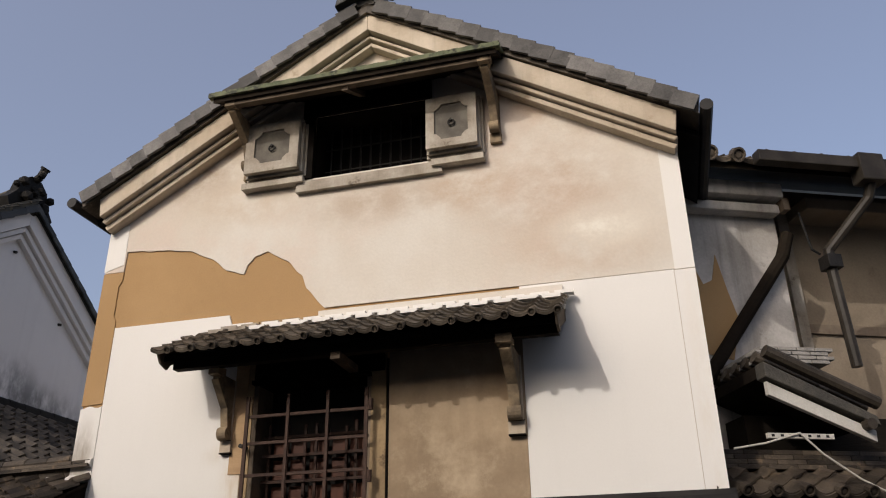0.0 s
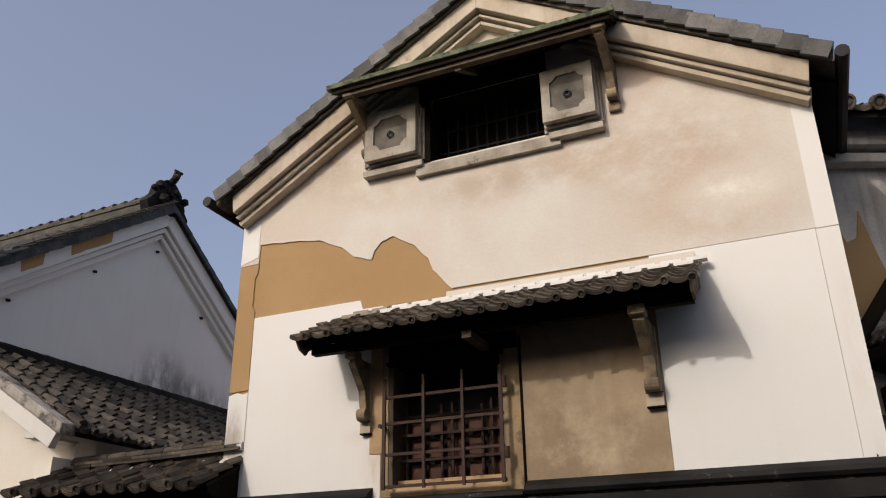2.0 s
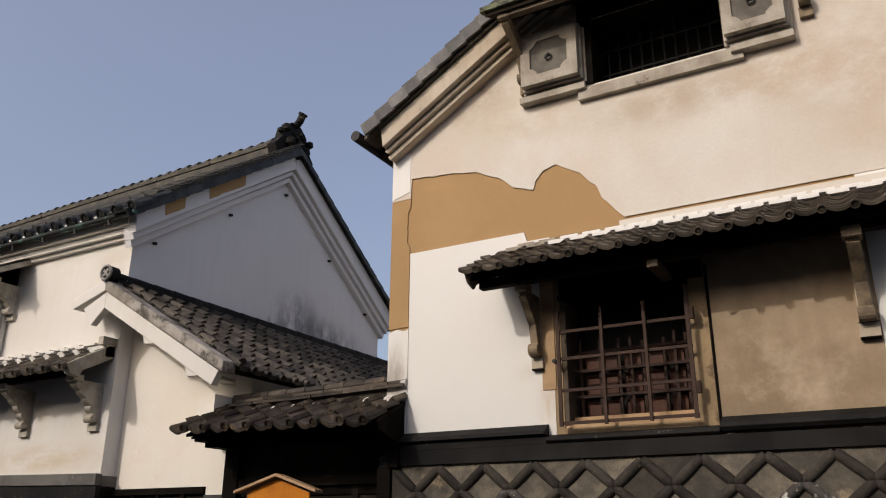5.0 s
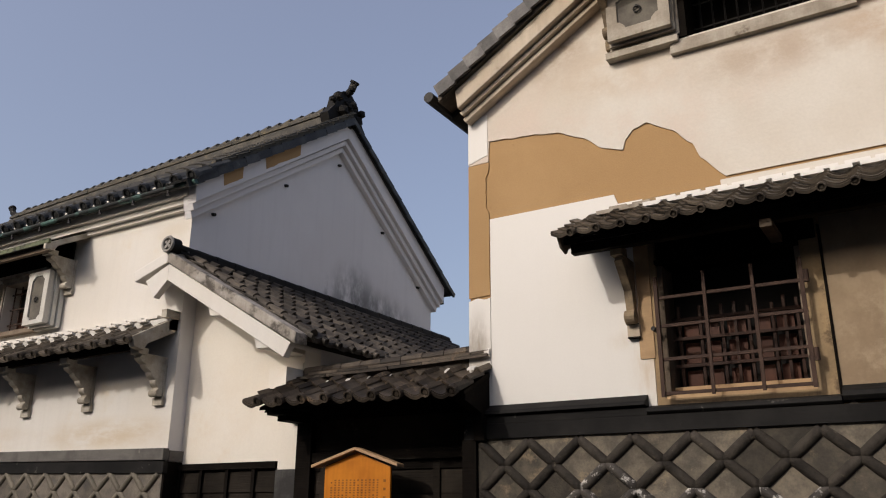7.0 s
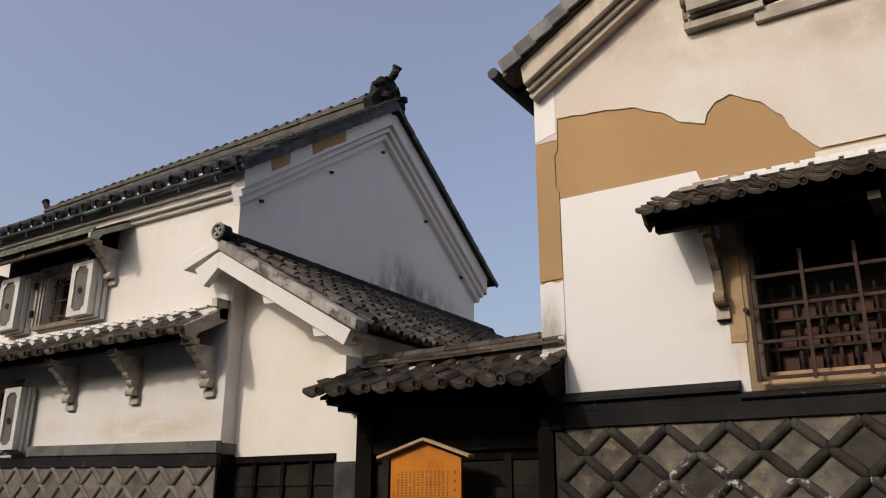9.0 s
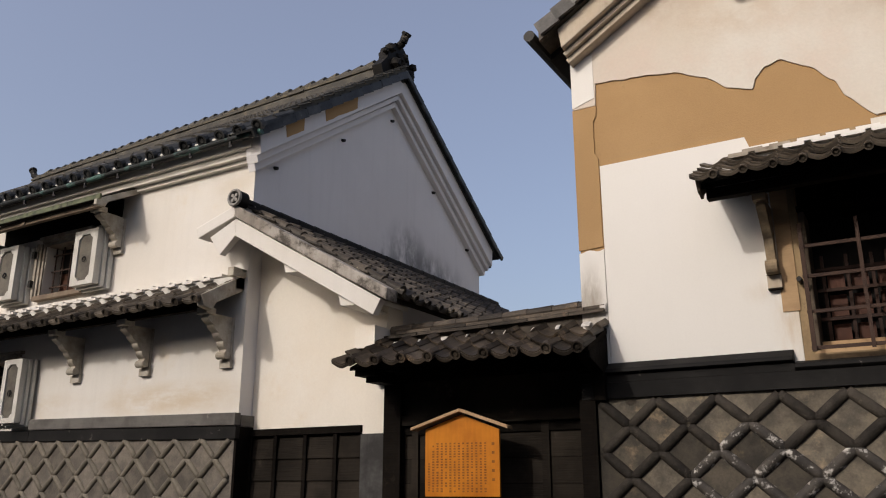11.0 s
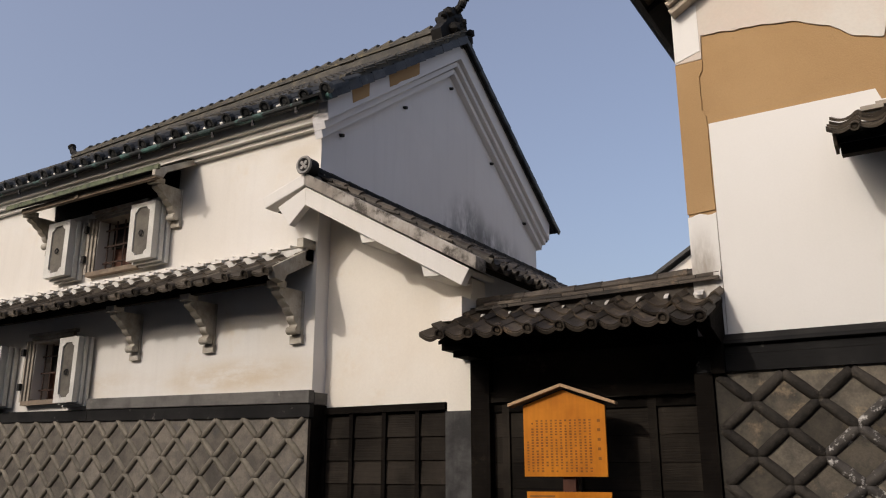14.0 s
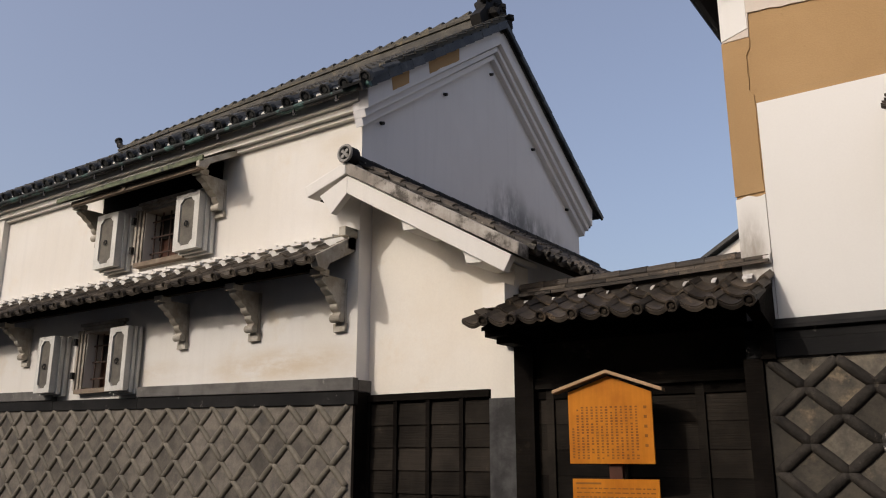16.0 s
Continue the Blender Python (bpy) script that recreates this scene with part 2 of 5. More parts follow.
GUTTER = surface("verdigris_gutter", (0.010, 0.012, 0.011), (0.075, 0.15, 0.128), 0.5, 2.5, 60, 0.15, c3=(0.012, 0.013, 0.012), spot=4.0, cut=0.46, soft=0.06)
BROWNG = surface("brown_gutter", (0.022, 0.018, 0.014), (0.04, 0.034, 0.027), 0.45, 5.0, 60, 0.1)
SIGN = surface("orange_sign_wood", (0.60, 0.208, 0.014), (0.48, 0.152, 0.010), 0.45, 3.0, 18, 0.08, grain=(1.5, 1, 0.1), c3=(0.22, 0.065, 0.010), spot=11.0, cut=0.66, soft=0.06)
SIGNTOP = surface("pale_sign_wood", (0.52, 0.34, 0.20), (0.44, 0.28, 0.15), 0.6, 4.0, 20, 0.1, grain=(0.2, 1, 1))
INK = surface("faded_ink", (0.30, 0.115, 0.02), (0.21, 0.08, 0.016), 0.7, 8.0, 80, 0.05)
STONE = surface("grey_stone", (0.075, 0.072, 0.068), (0.035, 0.033, 0.031), 0.75, 4.0, 50, 0.2, streak=0.4)
ASPHALT = surface("asphalt", (0.05, 0.05, 0.05), (0.065, 0.063, 0.06), 0.9, 0.7, 120, 0.3)
CABLE = surface("pale_cable", (0.55, 0.52, 0.46), (0.5, 0.47, 0.4), 0.5, 8.0, 60, 0.05)
# Near-black base colour stands in for the dark rooms behind windows.
VOID = surface("painted_dark_interior", (0.008, 0.007, 0.006), (0.012, 0.010, 0.009), 0.9, 2.0, 30, 0.1)


# ---- builders ----
def root(name, at, label, category, group="", kind=""):
    ob = new(name)
    ob.location = at
    ob.empty_display_size = 0.2
    return tagged(ob, label, category, group, kind)


def hang(ob, parent):
    ob.parent = parent
    if parent.parent is None and parent.data is None:
        ob.matrix_parent_inverse = Matrix.Translation(-Vector(parent.location))
    return ob


def settle(thing, place, scale=(1, 1, 1), turn=0.0):
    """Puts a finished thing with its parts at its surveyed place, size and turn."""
    thing.location, thing.scale, thing.rotation_euler = place, scale, (0, 0, radians(turn))


def part(name, bm, material, parent, label="", kind="", smooth=False, bevel=0.0):
    if bevel:
        bmesh.ops.bevel(bm, geom=[e for e in bm.edges if e.is_manifold and e.calc_face_angle() > 0.5], offset=bevel, segments=2, affect="EDGES", profile=0.6, clamp_overlap=True)
    me = bpy.data.meshes.new(name)
    bm.normal_update()
    bm.to_mesh(me)
    bm.free()
    me.materials.append(material)
    if smooth:
        for f in me.polygons:
            f.use_smooth = True
    ob = new(name, me)
    if parent:
        hang(ob, parent)
    return tagged(ob, label, kind=kind)


def piece(name, me, m, parent):
    ob = new(name, me)
    ob.matrix_basis = m
    return hang(ob, parent)


def mesh_of(name, bm, material, smooth=False):
    me = bpy.data.meshes.new(name)
    bm.normal_update()
    bm.to_mesh(me)
    bm.free()
    me.materials.append(material)
    if smooth:
        for f in me.polygons:
            f.use_smooth = True
    return me


def box(x0, x1, y0, y1, z0, z1, bm=None):
    bm = bm or bmesh.new()
    v = [bm.verts.new((x, y, z)) for x in (x0, x1) for y in (y0, y1) for z in (z0, z1)]
    for a in ((0, 1, 3, 2), (4, 6, 7, 5), (0, 4, 5, 1), (2, 3, 7, 6), (0, 2, 6, 4), (1, 5, 7, 3)):
        bm.faces.new([v[i] for i in a])
    return bm


def prism(outline, a, b, axis="x", bm=None):
    """A flat outline swept from a to b along an axis; outline points are the other two coordinates in order."""
    bm = bm or bmesh.new()

    def at(p, s):
        return {"x": (s, p[0], p[1]), "y": (p[0], s, p[1]), "z": (p[0], p[1], s)}[axis]
    lo, hi = [bm.verts.new(at(p, a)) for p in outline], [bm.verts.new(at(p, b)) for p in outline]
    n = len(outline)
    bm.faces.new(lo)
    bm.faces.new(hi[::-1])
    for i in range(n):
        bm.faces.new((lo[i], hi[i], hi[(i + 1) % n], lo[(i + 1) % n]))
    bmesh.ops.recalc_face_normals(bm, faces=bm.faces)
    return bm


def rod(a, b, r, n=8, bm=None, r2=None):
    bm = bm or bmesh.new()
    a, b = Vector(a), Vector(b)
    q = (b - a).to_track_quat("Z", "Y").to_matrix().to_4x4()
    bmesh.ops.create_cone(bm, cap_ends=True, segments=n, radius1=r, radius2=r if r2 is None else r2, depth=(b - a).length,
                          matrix=Matrix.Translation((a + b) / 2) @ q)
    return bm


def pipe(points, r, bm=None, n=10):
    for a, b in zip(points, points[1:]):
        bm = rod(a, b, r, n, bm)
    for p in points[1:-1]:
        bmesh.ops.create_icosphere(bm, subdivisions=1, radius=r * 1.06, matrix=Matrix.Translation(p))
    return bm


def sheet(x0, x1, y0, y1, spans, step=0.03):
    """An upright slab from y0 (front) to y1 whose height spans [(low, high), ...] follow x."""
    bm = bmesh.new()
    n = max(1, round((x1 - x0) / step))
    xs = [x0 + (x1 - x0) * i / n for i in range(n + 1)]
    for i in range(n):
        mid = (xs[i] + xs[i + 1]) / 2
        e = (xs[i + 1] - xs[i]) * 0.001
        for (l0, h0), (l1, h1) in zip(spans(xs[i] + e), spans(xs[i + 1] - e)):
            if h0 - l0 < 0.002 and h1 - l1 < 0.002:
                continue
            p = [(xs[i], l0), (xs[i + 1], l1), (xs[i + 1], h1), (xs[i], h0)]
            f, b = [bm.verts.new((x, y0, z)) for x, z in p], [bm.verts.new((x, y1, z)) for x, z in p]
            bm.faces.new(f)
            bm.faces.new(b[::-1])
            bm.faces.new((f[1], f[0], b[0], b[1]))
            bm.faces.new((f[3], f[2], b[2], b[3]))
            if i == 0 or len(spans(xs[i] - 2 * e)) != len(spans(mid)) or abs(spans(xs[i] - 2 * e)[0][0] - l0) > 0.2:
                bm.faces.new((f[0], f[3], b[3], b[0]))
            if i == n - 1 or len(spans(xs[i + 1] + 2 * e)) != len(spans(mid)) or abs(spans(xs[i + 1] + 2 * e)[0][0] - l1) > 0.2:
                bm.faces.new((f[2], f[1], b[1], b[2]))
    bmesh.ops.remove_doubles(bm, verts=bm.verts, dist=0.0002)
    return bm


def wave(u, h):
    """Cross-section of a pantile: a broad trough and a narrow roll."""
    return -0.62 * h * math.sin(math.pi * u / 0.76) if u < 0.76 else 0.38 * h * math.sin(math.pi * (u - 0.76) / 0.24)


def pantile(w, l, h, eave=0.0, disc=0.0, segs=9, lift=0.030):
    """One S-shaped tile: u across, v up the slope, n out; the lower end stands proud. An eave tile has a lip and a round end."""
    bm = bmesh.new()
    us = [i / segs for i in range(segs + 1)]
    th = min(0.02, lift * 0.75)

    def row(v, up):
        return [bm.verts.new((u * w * 1.03, v, wave(u, h) + up)) for u in us]
    a, b, c, d = row(0, lift), row(l, 0.006), row(0, lift - th - eave), row(l, 0.006 - th)
    for i in range(segs):
        bm.faces.new((a[i], a[i + 1], b[i + 1], b[i]))
        bm.faces.new((c[i + 1], c[i], d[i], d[i + 1]))
        bm.faces.new((c[i], c[i + 1], a[i + 1], a[i]))
    bm.faces.new((a[0], b[0], d[0], c[0]))
    bm.faces.new((b[-1], a[-1], c[-1], d[-1]))
    if eave:
        lo = lift - th - eave
        p = [[bm.verts.new((u * w * 1.03, v, wave(u, h) + z)) for u in us] for v, z in ((0.0, lift - 0.55 * th), (-0.012, lift - 0.62 * th), (-0.012, lo), (0.0, lo))]
        for q, r in zip(p, p[1:]):
            for i in range(segs):
                bm.faces.new((q[i + 1], q[i], r[i], r[i + 1]))
    if disc:
        m = Matrix.Translation((0.86 * w, -0.008, wave(0.88, h) - 0.012)) @ pose(0, 0, 0, 90)
        bmesh.ops.create_cone(bm, cap_ends=True, segments=12, radius1=disc, radius2=disc, depth=0.05, matrix=m)
        bmesh.ops.create_cone(bm, cap_ends=True, segments=10, radius1=disc * 0.5, radius2=disc * 0.42, depth=0.064, matrix=m)
        k = 12
        rim = [[bm.verts.new((0.86 * w + disc * f * math.cos(2 * math.pi * i / k), -0.008 - d, wave(0.88, h) - 0.012 + disc * f * math.sin(2 * math.pi * i / k))) for i in range(k)] for f, d in ((1.0, 0.02), (1.0, 0.042), (0.74, 0.042), (0.72, 0.02))]
        for q, r in zip(rim, rim[1:]):
            for i in range(k):
                bm.faces.new((q[i], q[(i + 1) % k], r[(i + 1) % k], r[i]))
    return bm


def axes(origin, u, v):
    u, v = Vector(u).normalized(), Vector(v).normalized()
    n = u.cross(v)
    m = Matrix.Identity(4)
    for i in range(3):
        m[i][0], m[i][1], m[i][2], m[i][3] = u[i], v[i], n[i], origin[i]
    return m


def tile_roof(parent, origin, u, v, cols, rows, w, l, h, material, eave=0.03, disc=0.035, loose=1.0, lift=0.030):
    """Rows of pantiles from the eave at origin up the slope, each one a part."""
    first = mesh_of("eave_tile", pantile(w, l * 1.25, h, eave, disc, 10, lift), material, False)
    other = mesh_of("tile", pantile(w, l * 1.25, h, 0.0, 0.0, 10, lift), material, False)
    m = axes(origin, u, v)
    for r in range(rows):
        for c in range(cols):
            j = [random.uniform(-1, 1) * loose for _ in range(4)]
            t = pose(c * w + 0.004 * j[0], r * l + 0.008 * j[1], 0.004 * j[2] + 0.012, 0.6 * j[3], 0.8 * j[2], 0.9 * j[0])
            piece("eave_tile" if r == 0 else "tile", first if r == 0 else other, m @ t, parent)


def tile_field(name, parent, origin, u, v, cols, rows, w, l, h, material, label="", sag=0.0):
    """The tiles beyond the near ones, as one mesh of stepped courses; the upper courses sag towards the far end."""
    m = axes(origin, u, v)
    verts, faces = [], []
    k = 6
    for r in range(rows):
        base = len(verts)
        for e, lift in ((0, 0.03), (1.0, 0.008)):
            for i in range(cols * k + 1):
                verts.append(m @ Vector((i / k * w, (r + e) * l, wave((i % k) / k, h) + lift)))
        for i in range(cols * k + 1):
            verts.append(m @ Vector((i / k * w, r * l, wave((i % k) / k, h) - 0.01)))
        n = cols * k + 1
        for i in range(cols * k):
            faces.append((base + i, base + i + 1, base + n + i + 1, base + n + i))
            faces.append((base + 2 * n + i, base + 2 * n + i + 1, base + i + 1, base + i))
    span, rise = cols * w, rows * l
    back = m.inverted()
    for p in verts:
        q = back @ p
        p.z -= sag * (1 - q.x / span) * max(0.0, q.y / rise)
    me = bpy.data.meshes.new(name)
    me.from_pydata(verts, [], faces)
    me.materials.append(material)
    ob = new(name, me)
    hang(ob, parent)
    return tagged(ob, label, kind="stuff")


def corbel(parent, x, y, z0, z1, reach, thick, material, lobes=5, foot=None):
    """A scrolled bracket on a stepped wall plate that carries a pent roof: reach forward of the wall y, foot z0, head z1."""
    h = z1 - z0
    plate = box(x - thick * 0.75, x + thick * 0.75, y - 0.045, y, z0, z0 + 0.16 * h)
    box(x - thick * 0.62, x + thick * 0.62, y - 0.03, y, z0 + 0.16 * h, z1, plate)
    scroll = part("bracket", plate, foot or material, parent, bevel=0.006)
    if foot:
        part("foot_line", box(x - thick * 0.75, x + thick * 0.75, y - 0.05, y, z0 - 0.012, z0 - 0.001), DARKWOOD, scroll, "dark slat under the bracket")
        part("foot_line", box(x - thick * 0.78, x + thick * 0.78, y - 0.048, y - 0.046, z0 + 0.155 * h, z0 + 0.165 * h), DARKWOOD, scroll)
    out = [(y - 0.02, z1), (y - reach, z1), (y - reach, z1 - 0.07 * h)]
    n = 48
    for i in range(n + 1):
        t = i / n
        base = reach * (1 - t) ** (1.75 if lobes > 2 else 2.3) * 0.88 + 0.06
        lobe = 0.02 * abs(math.sin(t ** 0.9 * math.pi * lobes)) ** 0.7 * (1 + 0.5 * t)
        out.append((y - base - lobe, z1 - (0.09 + 0.72 * t) * h))
    out.append((y - 0.02, z0 + 0.16 * h))
    part("scroll", prism(out, x - thick / 2, x + thick / 2, "x"), material, scroll, bevel=0.004)
    knob = bmesh.new()
    bmesh.ops.create_cone(knob, cap_ends=True, segments=14, radius1=0.042 if lobes > 2 else 0.056, radius2=0.042 if lobes > 2 else 0.056, depth=thick * 1.25, matrix=Matrix.Translation((x, y - 0.085, z0 + 0.24 * h)) @ pose(0, 0, 0, 0, 90))
    part("scroll_end", knob, material, scroll)
    part("capital", box(x - thick * 0.7, x + thick * 0.7, y - reach - 0.06, y - reach + 0.07, z1 - 0.02, z1 + 0.05), material, scroll, bevel=0.004)
    return scroll


def shutter(parent, m, w, h, depth, material, long=False):
    """A thick fireproof shutter of stepped plaster with a sunk cusped panel and an iron ring: width along local x, face to local -y."""
    steps = 3

    def layer(name, parent, *b):
        q = box(*b)
        bmesh.ops.transform(q, matrix=m, verts=q.verts)
        return part(name, q, material, parent, bevel=0.005)
    body = layer("shutter", parent, 0, w, 0, depth * 0.24, 0, h)
    for i in range(1, steps):
        grow = 0.02 * i
        layer("step", body, -grow * 0.6, w + grow, depth * (i / steps), depth * (i / steps + 0.24), -grow, h)
        layer("rebate", body, 0.012, w - 0.006, depth * ((i - 1) / steps + 0.24), depth * (i / steps), 0.014, h - 0.01)
    layer("rebate", body, 0.012, w - 0.006, depth * ((steps - 1) / steps + 0.24), depth, 0.014, h - 0.01)

    def cusp(a, b, c, d, r):
        pts = []
        for cx, cz, s in ((a, c, 0), (b, c, 1), (b, d, 2), (a, d, 3)):
            sx, sz = (1, -1)[cx == b], (1, -1)[cz == d]
            arc = [(cx + sx * r, cz), (cx + sx * r * 0.9, cz + sz * r * 0.35), (cx + sx * r * 0.35, cz + sz * r * 0.9), (cx, cz + sz * r)]
            pts += arc if s in (1, 3) else arc[::-1]
        return pts
    e = 0.17 * w if not long else 0.2 * w
    ez = e if not long else 0.08 * h
    rim = bmesh.new()
    inner, outer = cusp(e, w - e, ez, h - ez, 0.13 * min(w, h)), [(0, 0), (w, 0), (w, h), (0, h)]
    vo = [rim.verts.new((x, 0, z)) for x, z in inner]
    vi = [rim.verts.new((x, -0.022, z)) for x, z in inner]
    corner = [rim.verts.new((x, -0.022, z)) for x, z in outer]
    back = [rim.verts.new((x, 0, z)) for x, z in outer]
    n = len(inner)
    for i in range(n):
        rim.faces.new((vi[i], vi[(i + 1) % n], vo[(i + 1) % n], vo[i]))
    for k in range(4):
        for i in range(3):
            rim.faces.new((corner[k], vi[4 * k + i + 1], vi[4 * k + i]))
        rim.faces.new((corner[k], corner[(k + 1) % 4], vi[(4 * k + 4) % n], vi[4 * k + 3]))
        rim.faces.new((corner[k], back[k], back[(k + 1) % 4], corner[(k + 1) % 4]))
    bmesh.ops.recalc_face_normals(rim, faces=rim.faces)
    bmesh.ops.transform(rim, matrix=m, verts=rim.verts)
    part("rim", rim, material, body)
    pn = box(e * 0.7, w - e * 0.7, -0.004, 0.0, ez * 0.7, h - ez * 0.7)
    bmesh.ops.transform(pn, matrix=m, verts=pn.verts)
    part("panel", pn, PANEL, body, "dark sunken panel")
    ring = bmesh.new()
    for i in range(12):
        a, b = (2 * math.pi * k / 12 for k in (i, i + 1))
        rod((w / 2 + 0.03 * math.cos(a), -0.02, h * 0.46 + 0.03 * math.sin(a)), (w / 2 + 0.03 * math.cos(b), -0.02, h * 0.46 + 0.03 * math.sin(b)), 0.008, 5, ring)
    rod((w / 2, -0.03, h * 0.46 + 0.03), (w / 2, 0.0, h * 0.46 + 0.03), 0.012, 6, ring)
    bmesh.ops.transform(ring, matrix=m, verts=ring.verts)
    part("ring", ring, BLACK, body, "iron ring pull")
    return body


def lattice_wall(parent, x0, x1, y, top, bottom, px, pz, xs, zs, r, seen_to, material, peel=None, fall=0.0, clay=None):
    """Dado of square tiles set on their corners with half-round raised joints: px, pz the diagonals, xs a joint crossing on the top row."""
    wall = part("tile_dado", prism([(x0, bottom), (x1, bottom), (x1, top), (x0, top + fall * (x1 - x0))], y, y + 0.05, "y"), clay or DADO, parent, "dark diamond-laid tile dado with raised joints")
    t = bmesh.new()
    a, c = px / 2, pz / 2
    f = [t.verts.new(p) for p in ((-a, 0, 0), (0, 0, -c), (a, 0, 0), (0, 0, c))]
    g = [t.verts.new((p.co.x * 0.97, -0.006, p.co.z * 0.97)) for p in f]
    t.faces.new(g)
    for i in range(4):
        t.faces.new((f[i], f[(i + 1) % 4], g[(i + 1) % 4], g[i]))
    tile = mesh_of("tile", t, clay or DADO)

    def bar_mesh(material):
        b = bmesh.new()
        half = math.hypot(a, c) / 2
        rings = []
        for s, k in ((-half, 0.96), (-half + 0.05, 0.98), (0.0, 1.04), (half - 0.05, 0.98), (half, 0.96)):
            rings.append([b.verts.new((s, -r * k * math.sin(math.pi * i / 6) * 0.9, r * k * math.cos(math.pi * i / 6))) for i in range(7)])
        for p, q in zip(rings, rings[1:]):
            for i in range(6):
                b.faces.new((p[i], p[i + 1], q[i + 1], q[i]))
        b.faces.new(rings[0][::-1])
        b.faces.new(rings[-1])
        return mesh_of("joint", b, material, True)
    bars = bar_mesh(material), bar_mesh(JOINTP)
    ang = math.degrees(math.atan2(c, a))
    rest = bmesh.new()
    for j in range(-1, int((zs - bottom) / c) + 1):
        z = zs - j * c
        off = xs + (a if j % 2 else 0)
        k0, k1 = math.floor((x0 - off) / px) - 1, math.ceil((x1 - off) / px) + 1
        for k in range(k0, k1):
            x = off + k * px
            near = z > seen_to
            if x0 < x + a - a * 0.55 and x + a + a * 0.55 < x1 and z - 0.5 * c < top and z - c > bottom - c * 0.2 and near:
                if x > x0 - a * 0.4 and x + 2 * a < x1 + a * 0.4 and z + c < top + c * 0.9 and z - c > bottom:
                    ob = piece("tile", tile, pose(x + a, y + random.uniform(-0.003, 0.003), z + fall * (x1 - x - a), random.uniform(-1.2, 1.2), 0, random.uniform(-1.2, 1.2)), wall)
                    ob.scale = (0.97, 1, 0.97)
            for s in (1, -1):
                mx, mz = x + s * a / 2, z - c / 2
                if x0 + a * 0.35 < mx < x1 - a * 0.35 and bottom + c * 0.4 < mz < top - c * 0.1:
                    m = pose(mx, y - 0.004, mz + fall * (x1 - mx), 0, ang * (1 if s > 0 else -1), 0)
                    if near:
                        old = peel and peel(mx, mz)
                        piece("joint", bars[1 if old else 0], m, wall)
                    else:
                        rod(m @ Vector((-0.5 * math.hypot(a, c), 0, 0)), m @ Vector((0.5 * math.hypot(a, c), 0, 0)), r * 0.9, 6, rest)
    if len(rest.verts):
        part("joint_field", rest, material, wall, kind="stuff")
    else:
        rest.free()
    return wall


# ---- ground ----
g = bmesh.new()
n = 40
grid = [[g.verts.new((((i / n * 2 - 1) ** 3) * 900 - 4, ((j / n * 2 - 1) ** 3) * 900 + 3, 0.25)) for j in range(n + 1)] for i in range(n + 1)]
for i in range(n):
    for j in range(n):
        g.faces.new((grid[i][j], grid[i + 1][j], grid[i + 1][j + 1], grid[i][j + 1]))
tagged(part("ground", g, ASPHALT, None), "grey asphalt street running past the old storehouses", "street", kind="structure")

# Added unseen wall; its height cuts skylight so shade under eaves stays dark.
opposite = part("wall_opposite", box(-40, 30, -5.3, -5.0, 0, 7.6), SMOKED, None)
tagged(opposite, "unseen wall added across the street to cut low sky light", "wall", kind="structure")


# ---- large storehouse with the gable to the street ----
FY, CX, RIDGE, PITCH = 6.455, -2.0, 7.58, 0.605
house = root("storehouse", (CX, 9.7, 0), "tall cream plastered storehouse with fallen plaster and a tiled dado", "storehouse")


def rake(x):
    return RIDGE - PITCH * abs(x - CX)


EDGE = [(-4.60, 5.25), (-4.19, 5.215), (-3.85, 5.165), (-3.60, 5.056), (-3.43, 4.916), (-3.235, 4.847), (-3.205, 4.94), (-3.12, 5.02), (-3.01, 5.05), (-2.80, 4.925), (-2.65, 4.77), (-2.59, 4.62), (-2.40, 4.42)]


def torn(x):
    """Height of the ragged lower edge of the old plaster."""
    if x < -4.545:
        return 5.035
    if x > EDGE[-1][0]:
        return 4.425
    for (a, p), (b, q) in zip(EDGE, EDGE[1:]):
        if x <= b:
            t = (x - a) / (b - a)
            t = t * t * (3 - 2 * t) * 0.5 + t * 0.5
            return p + (q - p) * t + 0.012 * noise.noise((x * 9, 0, 3))
    return 4.425


def upper(x):
    gap = -2.60 < x < -1.40
    return [(torn(x), 5.735), (6.46 if gap else 5.735, rake(x) - 0.25)]


def core(x):
    low, high = -3.03 < x < -1.95, -2.60 < x < -1.40
    return [(0.0, 2.70), (3.80 if low else 2.70, 5.735), (6.46 if high else 5.735, rake(x) - 0.3)]


part("wall", sheet(-4.76, 0.755, FY + 0.014, 6.78, core, 0.01), CLAY, house, "bare ochre clay under the fallen plaster")
part("old_plaster", sheet(-4.76, 0.755, FY, FY + 0.014, upper, 0.01), AGED, house, "cream plaster with brown stains and a torn edge")
part("new_plaster", sheet(-4.54, -3.10, FY - 0.004, FY + 0.014, lambda x: [(2.6, 4.45 if x < -3.32 else 4.36)]), FRESH, house, "smooth white repair plaster")
part("new_plaster", sheet(-0.66, 0.592, FY - 0.004, FY + 0.014, lambda x: [(2.6, 4.417)]), FRESH, house, "smooth white repair plaster")
part("corner_strip", sheet(0.595, 0.757, FY - 0.008, FY + 0.02, lambda x: [(2.6, 4.41)], 0.2), FRESH, house, "smooth white corner strip")
part("corner_strip", sheet(-4.765, -4.545, FY - 0.006, FY + 0.02, lambda x: [(2.6, 3.70 + 0.01 * math.sin(40 * x))]), FRESH, house, "white corner strip below bare clay")
